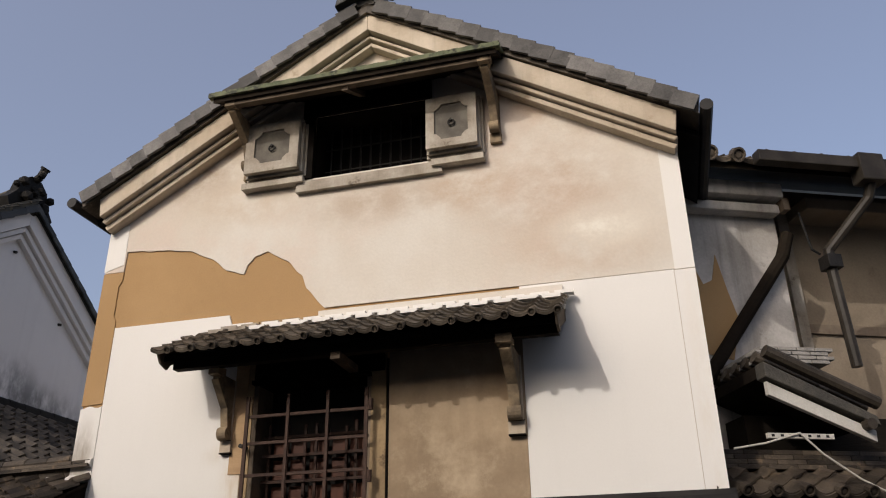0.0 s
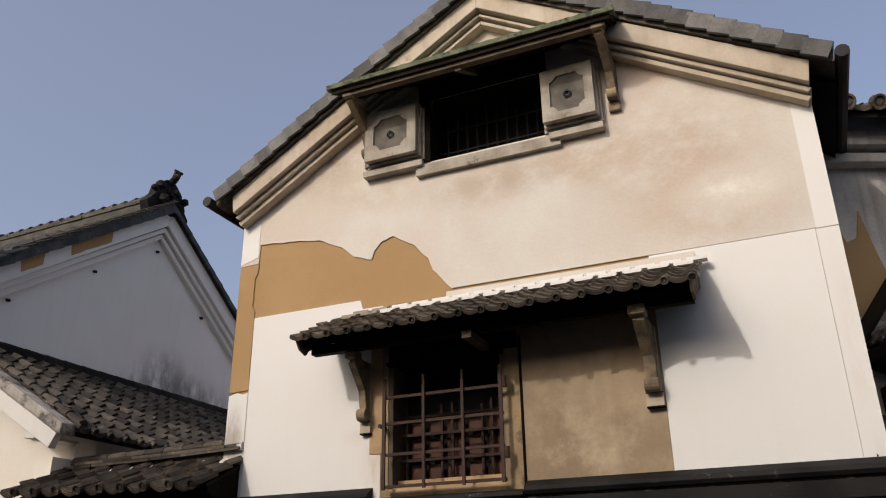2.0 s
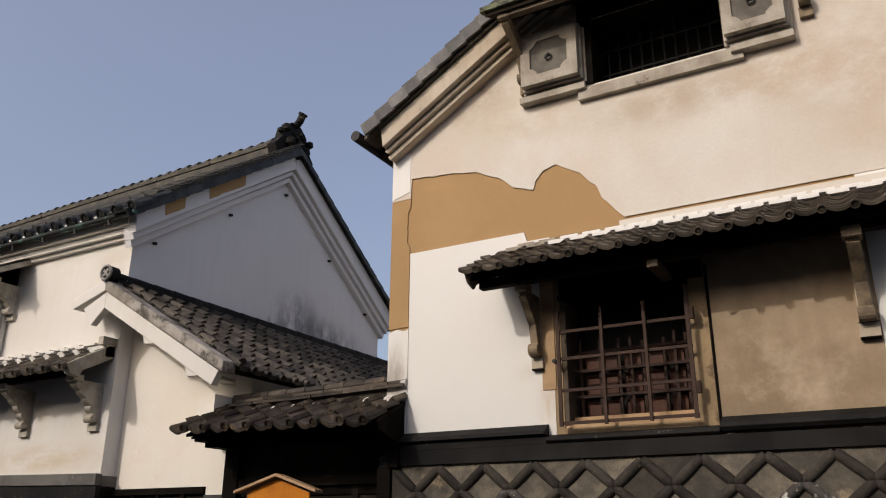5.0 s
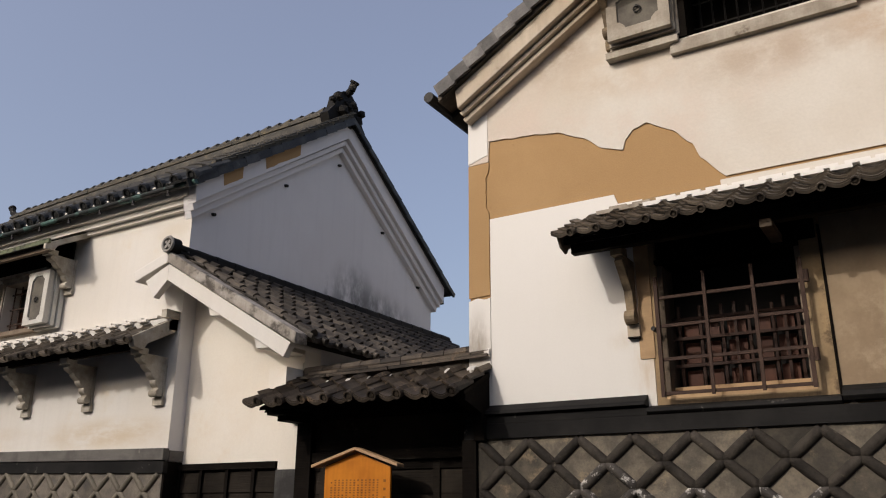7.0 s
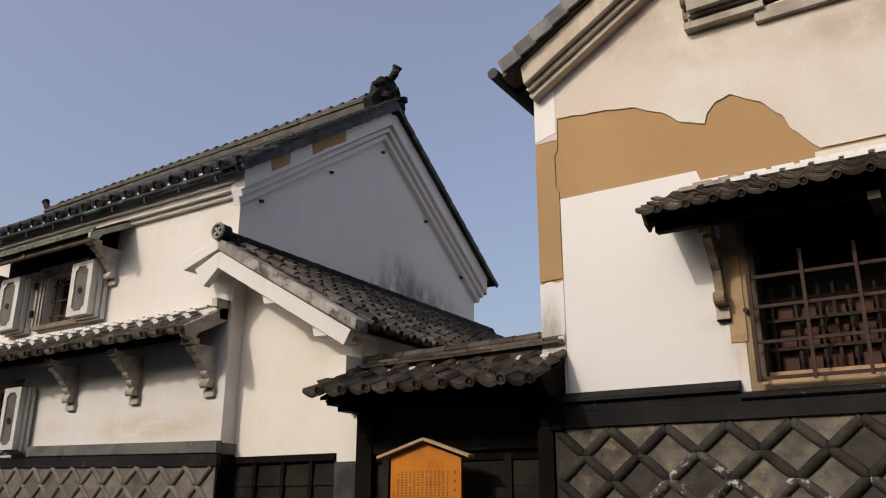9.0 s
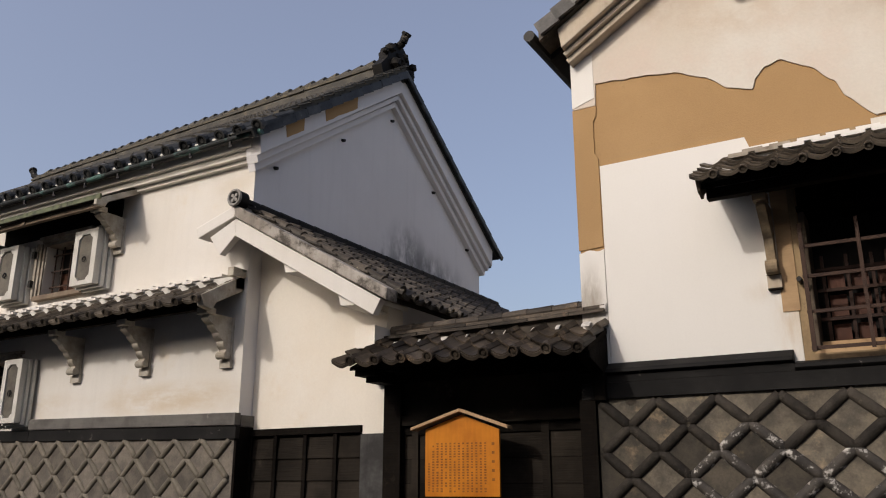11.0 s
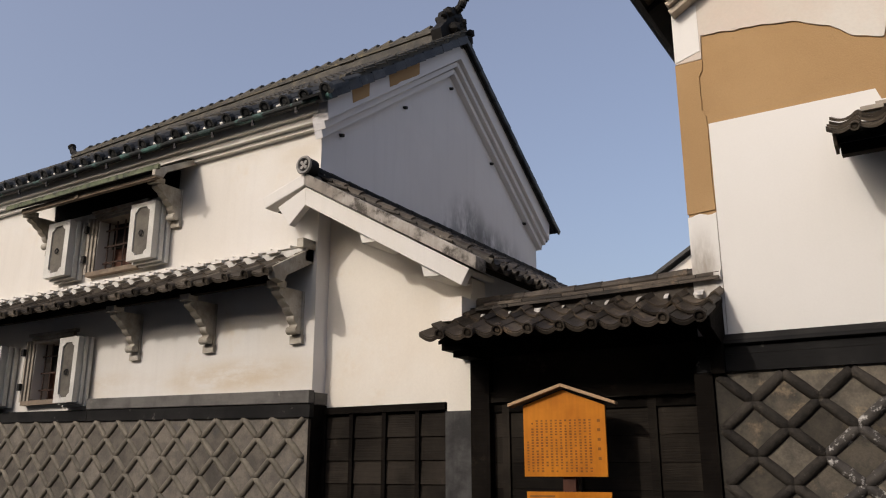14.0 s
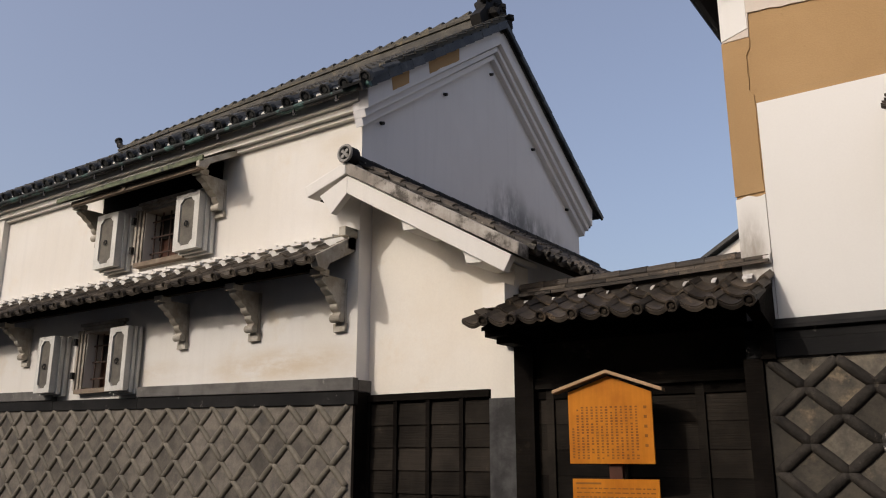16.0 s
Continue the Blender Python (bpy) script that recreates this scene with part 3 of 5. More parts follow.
part("window_plaster", sheet(-3.097, -1.815, FY - 0.001, FY + 0.014, lambda x: [(2.6, 2.70), (3.80, 4.36)] if -3.03 < x < -1.95 else [(2.6, 4.36)], 0.01), TAN, house, "ochre stained plaster round the window")
part("corner_strip", sheet(0.60, 0.758, FY - 0.003, FY + 0.02, lambda x: [(4.42, 5.57)], 0.2), FRESH, house, "smooth white corner strip")
part("stained_panel", sheet(-1.795, -0.664, FY + 0.001, FY + 0.014, lambda x: [(2.6, 4.36)]), DIRTY, house, "large grey-brown stained plaster panel")
part("corner_strip", sheet(-4.765, -4.555, FY - 0.005, FY + 0.01, lambda x: [(5.045 + 0.3 * (x + 4.765), 5.53)]), FRESH, house, "white corner strip above bare clay")
rag = [(-4.768, 3.72), (-4.768, 5.03)]
for i in range(27):
    z = 5.03 - i * 0.05
    rag.append((-4.553 + 0.028 * noise.noise((z * 3.1, 4.0, 0)) + 0.01 * noise.noise((z * 17, 1.0, 0)) - (0.03 if 4.55 < z < 4.9 else 0.0), z))
part("clay_layer", prism(rag, FY + 0.002, FY + 0.015, "y"), CLAY, house, "ragged layer of ochre clay at the corner")
part("cover_strip", box(-1.815, -1.797, FY - 0.012, FY + 0.014, 2.64, 3.9), DARKWOOD, house, "dark timber strip")
for x0, x1 in ((-4.76, -4.46), (0.455, 0.755)):
    part("wall", box(x0, x1, 6.782, 13.0, 0, 5.45), WHITE, house)
part("wall", sheet(-4.76, 0.755, 13.0, 13.3, lambda x: [(0, rake(x) - 0.3)], 0.2), WHITE, house)

for s in (-1, 1):
    slope = [(CX, RIDGE - 0.03), (CX + s * 2.96, rake(CX + 2.96) - 0.03), (CX + s * 2.96, rake(CX + 2.96) - 0.12), (CX, RIDGE - 0.14)]
    part("roof", prism(slope, 6.20, 13.6, "y"), TILE, house, "grey tiled roof slope")
    soffit = [(CX, RIDGE - 0.145), (CX + s * 2.96, rake(CX + 2.96) - 0.125), (CX + s * 2.96, rake(CX + 2.96) - 0.19), (CX, RIDGE - 0.26)]
    part("eave_lining", prism(soffit, 6.47, 13.5, "y"), BAND, house, "blackened eave boards")
    for k, (o0, o1, y, hw, mat) in enumerate(((0.135, 0.33, 6.235, 2.79, SOILED), (0.358, 0.390, 6.30, 2.775, SOILED), (0.412, 0.455, 6.345, 2.765, SOILED))):
        band = [(CX, RIDGE - o0), (CX + s * hw, rake(CX + hw) - o0), (CX + s * (hw - 0.03), rake(CX + hw) - o1), (CX, RIDGE - o1)]
        part("cornice", prism(band, y, FY + 0.02, "y"), mat, house, "stepped plaster cornice", bevel=0.008)
    gut = bmesh.new()
    rod((CX + s * 3.02, 6.12, 5.70), (CX + s * 3.02, 13.5, 5.70), 0.055, 10, gut)
    part("gutter", gut, BLACK, house, "black eave gutter")

vt = {}
for s in (-1, 1):
    b = bmesh.new()
    if s > 0:
        box(0.0, 0.30, 0.0, 0.235, 0.0, 0.03, b)
        box(0.0, 0.03, 0.0, 0.21, -0.115, 0.0, b)
    else:
        box(0.0, 0.30, 0.0, 0.235, 0.0, 0.03, b)
        box(0.27, 0.30, 0.0, 0.21, -0.105, 0.0, b)
    bmesh.ops.transform(b, matrix=pose(0, 0, 0, -6.5), verts=b.verts)
    vt[s] = mesh_of("verge_tile", b, TILEG)


def verge(parent, origin, u, v, length, me, pitch=0.25, swell=0.0):
    """Verge tiles up a rake that bellies out a little at its middle."""
    m = axes(origin, u, v)
    for i in range(int(length / pitch)):
        j = random.uniform(-1, 1)
        a = math.pi * i * pitch / length
        piece("verge_tile", me, m @ pose(0.004 * j, i * pitch, swell * math.sin(a), math.degrees(swell * math.pi / length * math.cos(a)), 0, 0.7 * j), parent)


L0 = 2.96 * math.hypot(1, PITCH)
vroof = part("verge", prism([(CX - 2.9, rake(CX - 2.9) - 0.05), (CX, RIDGE - 0.05), (CX + 2.9, rake(CX + 2.9) - 0.05), (CX + 2.9, rake(CX + 2.9) - 0.12), (CX, RIDGE - 0.12), (CX - 2.9, rake(CX - 2.9) - 0.12)], 6.21, 6.24, "y"), TILEG, house, "row of grey verge tiles")
verge(vroof, (CX + 2.97, 6.145, rake(CX + 2.97) + 0.005), (0, 1, 0), (-1, 0, PITCH), L0, vt[1], 0.195, 0.045)
verge(vroof, (CX - 2.97, 6.445, rake(CX - 2.97) + 0.005), (0, -1, 0), (1, 0, PITCH), L0, vt[-1], 0.195, 0.035)
rg = box(CX - 0.13, CX + 0.13, 6.2, 13.5, RIDGE - 0.05, RIDGE + 0.22)
rod((CX, 6.15, RIDGE + 0.24), (CX, 13.5, RIDGE + 0.24), 0.09, 12, rg)
part("ridge", rg, TILEG, house, "grey tiled ridge", bevel=0.01)
og = prism([(CX - 0.30, RIDGE - 0.10), (CX - 0.27, RIDGE + 0.04), (CX - 0.15, RIDGE + 0.12), (CX - 0.1, RIDGE + 0.26), (CX, RIDGE + 0.32), (CX + 0.1, RIDGE + 0.26), (CX + 0.15, RIDGE + 0.12), (CX + 0.27, RIDGE + 0.04), (CX + 0.30, RIDGE - 0.10), (CX, RIDGE + 0.03)], 6.08, 6.18, "y")
ogre = part("ridge_end_tile", og, TILED, house, "dark moulded ridge-end tile", bevel=0.015)
part("round_end", rod((CX, 6.04, RIDGE + 0.12), (CX, 6.08, RIDGE + 0.12), 0.095, 16), TILED, ogre)

# upper window of the large storehouse
# Reveals and back board are coloured near black to darken the recess.
for x0, x1 in ((-2.62, -2.585), (-1.415, -1.38)):
    part("jamb", box(x0, x1, FY + 0.016, 6.9, 5.72, 6.48), DARKWOOD, house)
part("head_board", box(-2.62, -1.38, FY + 0.016, 6.9, 6.445, 6.48), DARKWOOD, house)
part("back_board", box(-2.62, -1.38, 6.9, 6.93, 5.6, 6.5), VOID, house, "near-black board standing for the dark window recess")
# Near-black boards laid on the wall to paint the canopy's shade.
part("head_lining", box(-2.72, -1.40, FY - 0.03, FY - 0.001, 6.452, 6.70), DARKWOOD, house, "board over the window, near black for the shade there")
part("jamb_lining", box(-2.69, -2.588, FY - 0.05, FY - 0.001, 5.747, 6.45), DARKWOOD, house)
part("floor_board", box(-2.58, -1.42, FY + 0.2, 6.9, 5.70, 5.738), DARKWOOD, house)
part("sill", box(-2.74, -1.30, FY - 0.055, FY + 0.2, 5.605, 5.715), SHUT, house, "stained plaster sill", bevel=0.01)
part("sill_step", box(-2.66, -1.34, FY - 0.03, FY + 0.2, 5.718, 5.745), AGED, house)
for i in range(11):
    part("window_bar", rod((-2.52 + i * 0.104, 6.70, 5.74), (-2.52 + i * 0.104, 6.70, 6.47), 0.009, 6), BLACK, house)
for z in (5.95, 6.2):
    part("window_bar", box(-2.6, -1.4, 6.695, 6.705, z, z + 0.014), BLACK, house)
shutter(house, pose(-3.244, 6.30, 5.82), 0.557, 0.54, 0.15, SHUT)
shutter(house, pose(-1.416, 6.30, 5.785), 0.48, 0.54, 0.15, SHUT)
part("shutter_rest", box(-3.30, -2.66, 6.36, FY, 5.70, 5.76), SHUT, house, bevel=0.008)
part("shutter_rest", box(-1.39, -0.90, 6.36, FY, 5.66, 5.72), SHUT, house, bevel=0.008)
can = [(5.90, 6.475), (6.45, 6.76), (6.45, 6.72), (5.90, 6.42)]
canopy = part("canopy", prism(can, -3.42, -0.66, "x"), EAVEWOOD, house, "timber canopy with a mossy copper edge")
edge = bmesh.new()
for i in range(46):
    x = -3.46 + i * 0.0617
    d = 0.008 * noise.noise((x * 4, 1, 1))
    box(x, x + 0.0614, 5.865 + d, 5.93, 6.468, 6.515 + d + 0.004 * (i % 2), edge)
part("copper_edge", edge, COPPER, canopy, "green mossy copper edge")
part("copper_sheet", prism([(5.90, 6.515), (6.45, 6.80), (6.45, 6.765), (5.90, 6.48)], -3.44, -0.64, "x"), COPPER, canopy)
part("front_beam", box(-3.30, -0.72, 5.93, 6.0, 6.385, 6.445), OLDWOOD, canopy, "weathered grey-brown beam", bevel=0.006)
part("rafter", prism([(5.96, 6.40), (6.45, 6.66), (6.45, 6.60), (5.96, 6.35)], -2.13, -2.07, "x"), OLDWOOD, canopy)
for i in range(8):
    y = 6.03 + i * 0.052
    z = 6.43 + (y - 5.96) * 0.53
    part("board", box(-3.3, -0.75, y, y + 0.046, z, z + 0.02), EAVEWOOD, canopy)
for x in (-3.26, -0.79):
    corbel(house, x, FY, 5.83, 6.40, 0.47, 0.07, CORBEL, 2)

# pent roof over the lower window
pent = part("pent_roof", prism([(5.92, 3.93), (FY, 4.20), (FY, 4.14), (5.92, 3.885)], -3.60, -0.31, "x"), DARKWOOD, house, "small tiled pent roof on corbels")
part("fascia", box(-3.59, -0.32, 6.05, 6.13, 3.85, 3.93), EAVEWOOD, pent, bevel=0.006)
for x in (-3.615, -0.315):
    part("barge_board", prism([(5.83, 3.93), (FY, 4.23), (FY, 4.08), (6.02, 3.88), (5.98, 3.83), (5.88, 3.86)], x, x + 0.02, "x"), OLDWOOD, pent)
tile_roof(pent, (-3.645, 5.815, 3.938), (1, 0, 0), (0, 0.63, 0.345), 17, 4, 0.1994, 0.15, 0.044, TILE, 0.014, 0.031, 1.5, 0.030)
part("flashing", box(-3.42, -0.285, 6.345, FY - 0.008, 4.16, 4.256), FRESH, pent)
part("mortar", box(-2.45, -0.30, 6.422, FY - 0.006, 4.29, 4.385), AGED, pent, bevel=0.01)
for i in range(16):
    x = -3.45 + i * 0.1994
    for k in range(2):
        j = random.uniform(-1, 1)
        q = box(x + 0.1 * k, x + 0.1 * k + 0.16 + 0.012 * j, 6.30 + 0.04 * k, 6.42, 4.24 + 0.04 * k + 0.004 * j, 4.274 + 0.034 * k + 0.004 * j)
        part("cap_tile", q, SHUT if i < 2 else FRESH, pent, bevel=0.004)
corbel(house, -3.235, FY, 3.20, 3.82, 0.29, 0.066, CORBEL, 2, SOILED)
part("casing", box(-3.205, -3.085, FY - 0.012, FY + 0.005, 3.02, 4.06), WARMWOOD, house, "worn timber casing beside the bracket", bevel=0.004)
corbel(house, -0.735, FY, 3.19, 3.82, 0.40, 0.088, CORBEL, 2, SOILED)
# Boards whose near-black colour also carries the pent roof's shade.
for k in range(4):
    part("head_board", box(-3.02, -1.83, FY - 0.022 + 0.004 * (k % 2), FY - 0.002, 3.802 + 0.095 * k, 3.892 + 0.095 * k), DARKWOOD, house, "board over the window, near black for the shade there", bevel=0.003)
part("middle_arm", box(-2.13, -2.05, 5.98, 6.4, 3.79, 3.848), OLDWOOD, house, bevel=0.006)

# barred lower window
win = part("window", box(-3.05, -1.94, 6.60, 6.64, 2.66, 2.72), PALEWOOD, house, "window with a rusty iron grille before red-brown panels")
for z in (2.715, 2.975, 3.235, 3.46):
    part("iron_bar", box(-3.035, -1.935, 6.355, 6.375, z, z + 0.024), IRON, win, bevel=0.003)
for x in (-3.03, -2.655, -2.30, -1.965):
    w = 0.03 if x in (-3.03, -1.965) else 0.025
    part("iron_bar", box(x, x + w, 6.338, 6.356, 2.70, 3.64), IRON, win)
for z in (2.93, 3.50):
    part("hinge", rod((-1.92, 6.36, z - 0.045), (-1.92, 6.36, z + 0.045), 0.022, 10), IRON, win)
part("jamb", box(-3.028, -2.985, 6.462, 6.78, 2.72, 3.764), OLDWOOD, win, "old dark timber jamb")
part("jamb", box(-1.99, -1.952, 6.462, 6.78, 2.72, 3.764), PALEWOOD, win)
part("sill", box(-3.03, -1.95, 6.462, 6.72, 2.665, 2.745), WARMWOOD, win, "pale worn timber sill", bevel=0.008)
for i, (x, w) in enumerate(((-2.90, 0.115), (-2.74, 0.115), (-2.565, 0.14), (-2.36, 0.115), (-2.20, 0.125))):
    for z, h in ((2.79, 0.14), (2.99, 0.16), (3.20, 0.10)):
        part("panel", box(x, x + w, 6.66, 6.68, z, z + h), REDWOOD, win)
for x in (-2.93, -2.765, -2.60, -2.50, -2.40, -2.225, -2.14, -2.05):
    part("lattice_bar", box(x, x + 0.022, 6.60, 6.625, 2.74, 3.42 + 0.03 * math.sin(40 * x)), LATTICE, win)
for z in (2.95, 3.165, 3.32):
    part("lattice_bar", box(-2.97, -2.0, 6.585, 6.60, z, z + 0.024), LATTICE, win)
# Hides bright clay; coloured near black for shade at the opening's top.
part("head_lining", box(-3.028, -1.952, 6.40, 6.78, 3.765, 3.797), DARKWOOD, win, "window head cover, near black in place of shade")
part("bottom_rail", box(-2.98, -1.995, 6.555, 6.582, 2.748, 2.795), WARMWOOD, win, "pale worn timber rail", bevel=0.006)
# Near-black sheet in place of the darkness behind the panels.
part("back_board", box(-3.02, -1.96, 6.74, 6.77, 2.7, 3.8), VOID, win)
part("latch", rod((-3.06, 6.35, 3.235), (-3.06, FY, 3.235), 0.018, 10), BLACK, house, "small iron peg")

# dado of the large storehouse
part("dado_cap", prism([(6.345, 2.655), (6.36, 2.685), (FY - 0.004, 2.742), (FY - 0.004, 2.645), (6.37, 2.645)], -4.775, -3.165, "x"), BAND, house, "dark weathered dado cap", bevel=0.006)
part("dado_cap", prism([(6.345, 2.60), (6.36, 2.63), (FY - 0.004, 2.655), (FY - 0.004, 2.58), (6.37, 2.58)], -3.16, -1.80, "x"), BAND, house, "dark weathered dado cap", bevel=0.006)
part("dado_cap", prism([(6.345, 2.63), (6.36, 2.665), (FY - 0.004, 2.715), (FY - 0.004, 2.60), (6.37, 2.60)], -1.795, 0.80, "x"), BAND, house, "dark weathered dado cap", bevel=0.006)
part("dado_band", box(-4.775, 0.80, 6.375, FY - 0.005, 2.455, 2.577), BAND, house, "black plaster band", bevel=0.01)
part("dado_band", box(-4.775, -3.165, 6.385, FY - 0.005, 2.58, 2.642), BAND, house, bevel=0.006)
part("corner_post", box(-4.80, -4.665, 6.38, FY - 0.005, 0, 2.452), DARKWOOD, house, "dark timber corner board")
part("plinth", box(-4.70, 0.80, 6.30, FY, 0, 0.35), STONE, house, "stone plinth", bevel=0.015)
lattice_wall(house, -4.66, 0.78, 6.41, 2.452, 0.36, 0.4435, 0.385, -4.178, 2.424, 0.041, 1.30, JOINT, lambda x, z: -4.05 < x < 0.4 and z < 2.25 and noise.noise((x * 1.3, z * 2, 5)) > -0.02)

# ---- long storehouse with the eave to the street ----
BX, BY, BR, BP, BC = -8.48, 6.30, 7.71, 0.713, 8.93
long_house = root("storehouse", (-12.5, 9.0, 0), "long white plastered storehouse with dark tiled roof and diamond dado", "storehouse")


def brake(y):
    return BR - BP * abs(y - BC)


gable = [(BY, 0.0), (11.6, 0.0), (11.6, 5.5), (BC, BR - 0.3), (BY, 5.55)]
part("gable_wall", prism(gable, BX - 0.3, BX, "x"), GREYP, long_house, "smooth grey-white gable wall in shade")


def front(x):
    low, high = -13.02 < x < -12.26, -12.02 < x < -11.16
    return [(0, 2.62), (3.42 if low else 2.62, 4.2), (4.95 if high else 4.2, 5.62)]


part("front_wall", sheet(-17.0, BX - 0.302, BY, BY + 0.3, front, 0.02), WHITE, long_house, "cream-white plaster front")
part("corner", box(BX - 0.3015, BX + 0.0, BY - 0.002, BY - 0.0005, 2.5, 5.45), WHITE, long_house)
part("back_wall", box(-17.0, BX - 0.302, 11.3, 11.6, 0, 5.5), WHITE, long_house)
part("end_wall", prism(gable, -17.0, -16.7, "x"), WHITE, long_house)
part("pilaster", box(-15.55, -15.38, BY - 0.09, BY, 2.5, 5.40), WHITE, long_house)
for s in (-1, 1):
    e = BC + s * (2.75 if s < 0 else 3.0)
    part("roof", prism([(BC, BR - 0.30), (e, brake(e) - 0.08), (e, brake(e) - 0.16), (BC, BR - 0.40)], -17.0, -8.42, "x"), TILED, long_house, "dark tiled roof slope")
    for k, (o0, o1, x) in enumerate(((0.045, 0.345, -8.291), (0.365, 0.445, -8.345), (0.465, 0.55, -8.40))):
        hw = 2.80 - 0.03 * k
        band = [(BC, BR - o0), (BC + s * hw, brake(BC + hw) - o0), (BC + s * (hw - 0.03), brake(BC + hw) - o1), (BC, BR - o1)]
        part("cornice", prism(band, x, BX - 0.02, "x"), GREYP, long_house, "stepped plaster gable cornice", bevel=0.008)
for k, (z0, z1, y) in enumerate(((5.345, 5.39, 6.235), (5.395, 5.465, 6.175), (5.47, 5.575, 6.125))):
    part("cornice", box(-17.0, BX + 0.015 + 0.03 * k, y, BY - 0.001, z0, z1), WHITE, long_house, "stepped plaster eave cornice", bevel=0.012)
part("eave_board", prism([(6.08, 5.60), (6.12, 5.58), (6.3, 5.58), (6.3, 5.70), (6.08, 5.635)], -17.0, -8.30, "x"), WHITE, long_house)
vroof2 = part("verge", prism([(BC - 2.95, brake(BC - 2.95) - 0.03), (BC, BR - 0.03), (BC + 2.95, brake(BC + 2.95) - 0.03), (BC + 2.95, brake(BC + 2.95) - 0.084), (BC, BR - 0.084), (BC - 2.95, brake(BC - 2.95) - 0.084)], -8.29, -8.262, "x"), TILED, long_house, "row of black verge tiles")
LB = 3.0 * math.hypot(1, BP)
vb = {}
for s in (-1, 1):
    b = box(0.0, 0.30, 0.0, 0.30, 0.0, 0.028)
    if s < 0:
        box(0.27, 0.30, 0.0, 0.26, -0.075, 0.0, b)
    else:
        box(0.0, 0.03, 0.0, 0.26, -0.045, 0.0, b)
    bmesh.ops.transform(b, matrix=pose(0, 0, 0, -2.6), verts=b.verts)
    vb[s] = mesh_of("verge_tile", b, TILED)
verge(vroof2, (-8.50, BC - 3.0, brake(BC - 3.0) - 0.03), (1, 0, 0), (0, 1, BP), LB, vb[-1], 0.262)
verge(vroof2, (-8.20, BC + 3.0, brake(BC + 3.0) - 0.03), (-1, 0, 0), (0, -1, BP), LB, vb[1], 0.262)
for y0, y1, o in ((6.53, 6.85, 0.09), (7.22, 7.88, 0.095)):
    bm = bmesh.new()
    pts = []
    for i in range(9):
        y = y0 + (y1 - y0) * i / 8
        pts.append((y, brake(y) - o))
    for i in range(8, -1, -1):
        y = y0 + (y1 - y0) * i / 8 + (0.03 if i == 0 else 0)
        pts.append((y, brake(y) - 0.30 + 0.02 * noise.noise((y * 7, 2, 0))))
    part("bare_patch", prism(pts, -8.29, -8.2865, "x"), CLAY, long_house, "bare clay where plaster fell")
part("verge_bed", prism([(BC - 2.6, brake(BC - 2.6) - 0.02), (BC, BR - 0.02), (BC, BR + 0.10), (BC - 2.6, brake(BC - 2.6) + 0.10)], -8.30, -8.225, "x"), MOSS, long_house, "mossy bedding under the verge")
eave_roof = part("eave_tiles", box(-16.9, -8.3, 6.07, 6.10, 5.64, 5.67), TILED, long_house, "eave course of black tiles with round ends")
tile_roof(eave_roof, (-16.58, 6.02, 5.62), (1, 0, 0), (0, 1, BP + 0.03), 31, 2, 0.272, 0.27, 0.085, TILED, 0.03, 0.070, 1.0)
tile_field("roof_tiles", long_house, (-16.64, 6.44, 5.975), (1, 0, 0), (0, 1, BP), 31, 12, 0.272, 0.262, 0.085, ROOFT, "weathered grey roof tiles with lichen", 0.17)
def ridge_top(x):
    return BR + 0.10 - 0.022 * (-8.44 - x)


ridge_b = part("ridge", prism([(-16.6, ridge_top(-16.6) - 0.25), (-8.45, BR - 0.15), (-8.45, ridge_top(-8.45)), (-16.6, ridge_top(-16.6))], BC - 0.15, BC + 0.15, "y"), ROOFT, long_house, "mossy layered ridge", bevel=0.01)
for k in range(2):
    for i in range(27):
        x = -16.55 + i * 0.3 + 0.12 * k
        e, j = min(x + 0.295, -8.46), random.uniform(-1, 1)
        z = 0.05 * k + 0.006 * j
        part("ridge_course", prism([(x, ridge_top(x) + z + 0.006), (e, ridge_top(e) + z + 0.006), (e, ridge_top(e) + z + 0.042), (x, ridge_top(x) + z + 0.05)], BC - 0.17 + 0.03 * k + 0.012 * j, BC + 0.17 - 0.03 * k, "y"), MOSS if j > -0.2 else ROOFT, ridge_b)
for i in range(35):
    x = -16.4 + i * 0.225
    j = random.uniform(-0.008, 0.008)
    part("ridge_tile", rod((x, BC, ridge_top(x) + 0.115 + j), (x + 0.235, BC, ridge_top(x + 0.235) + 0.125 + j), 0.066, 10, r2=0.098), ROOFT if i % 3 else MOSS, ridge_b)


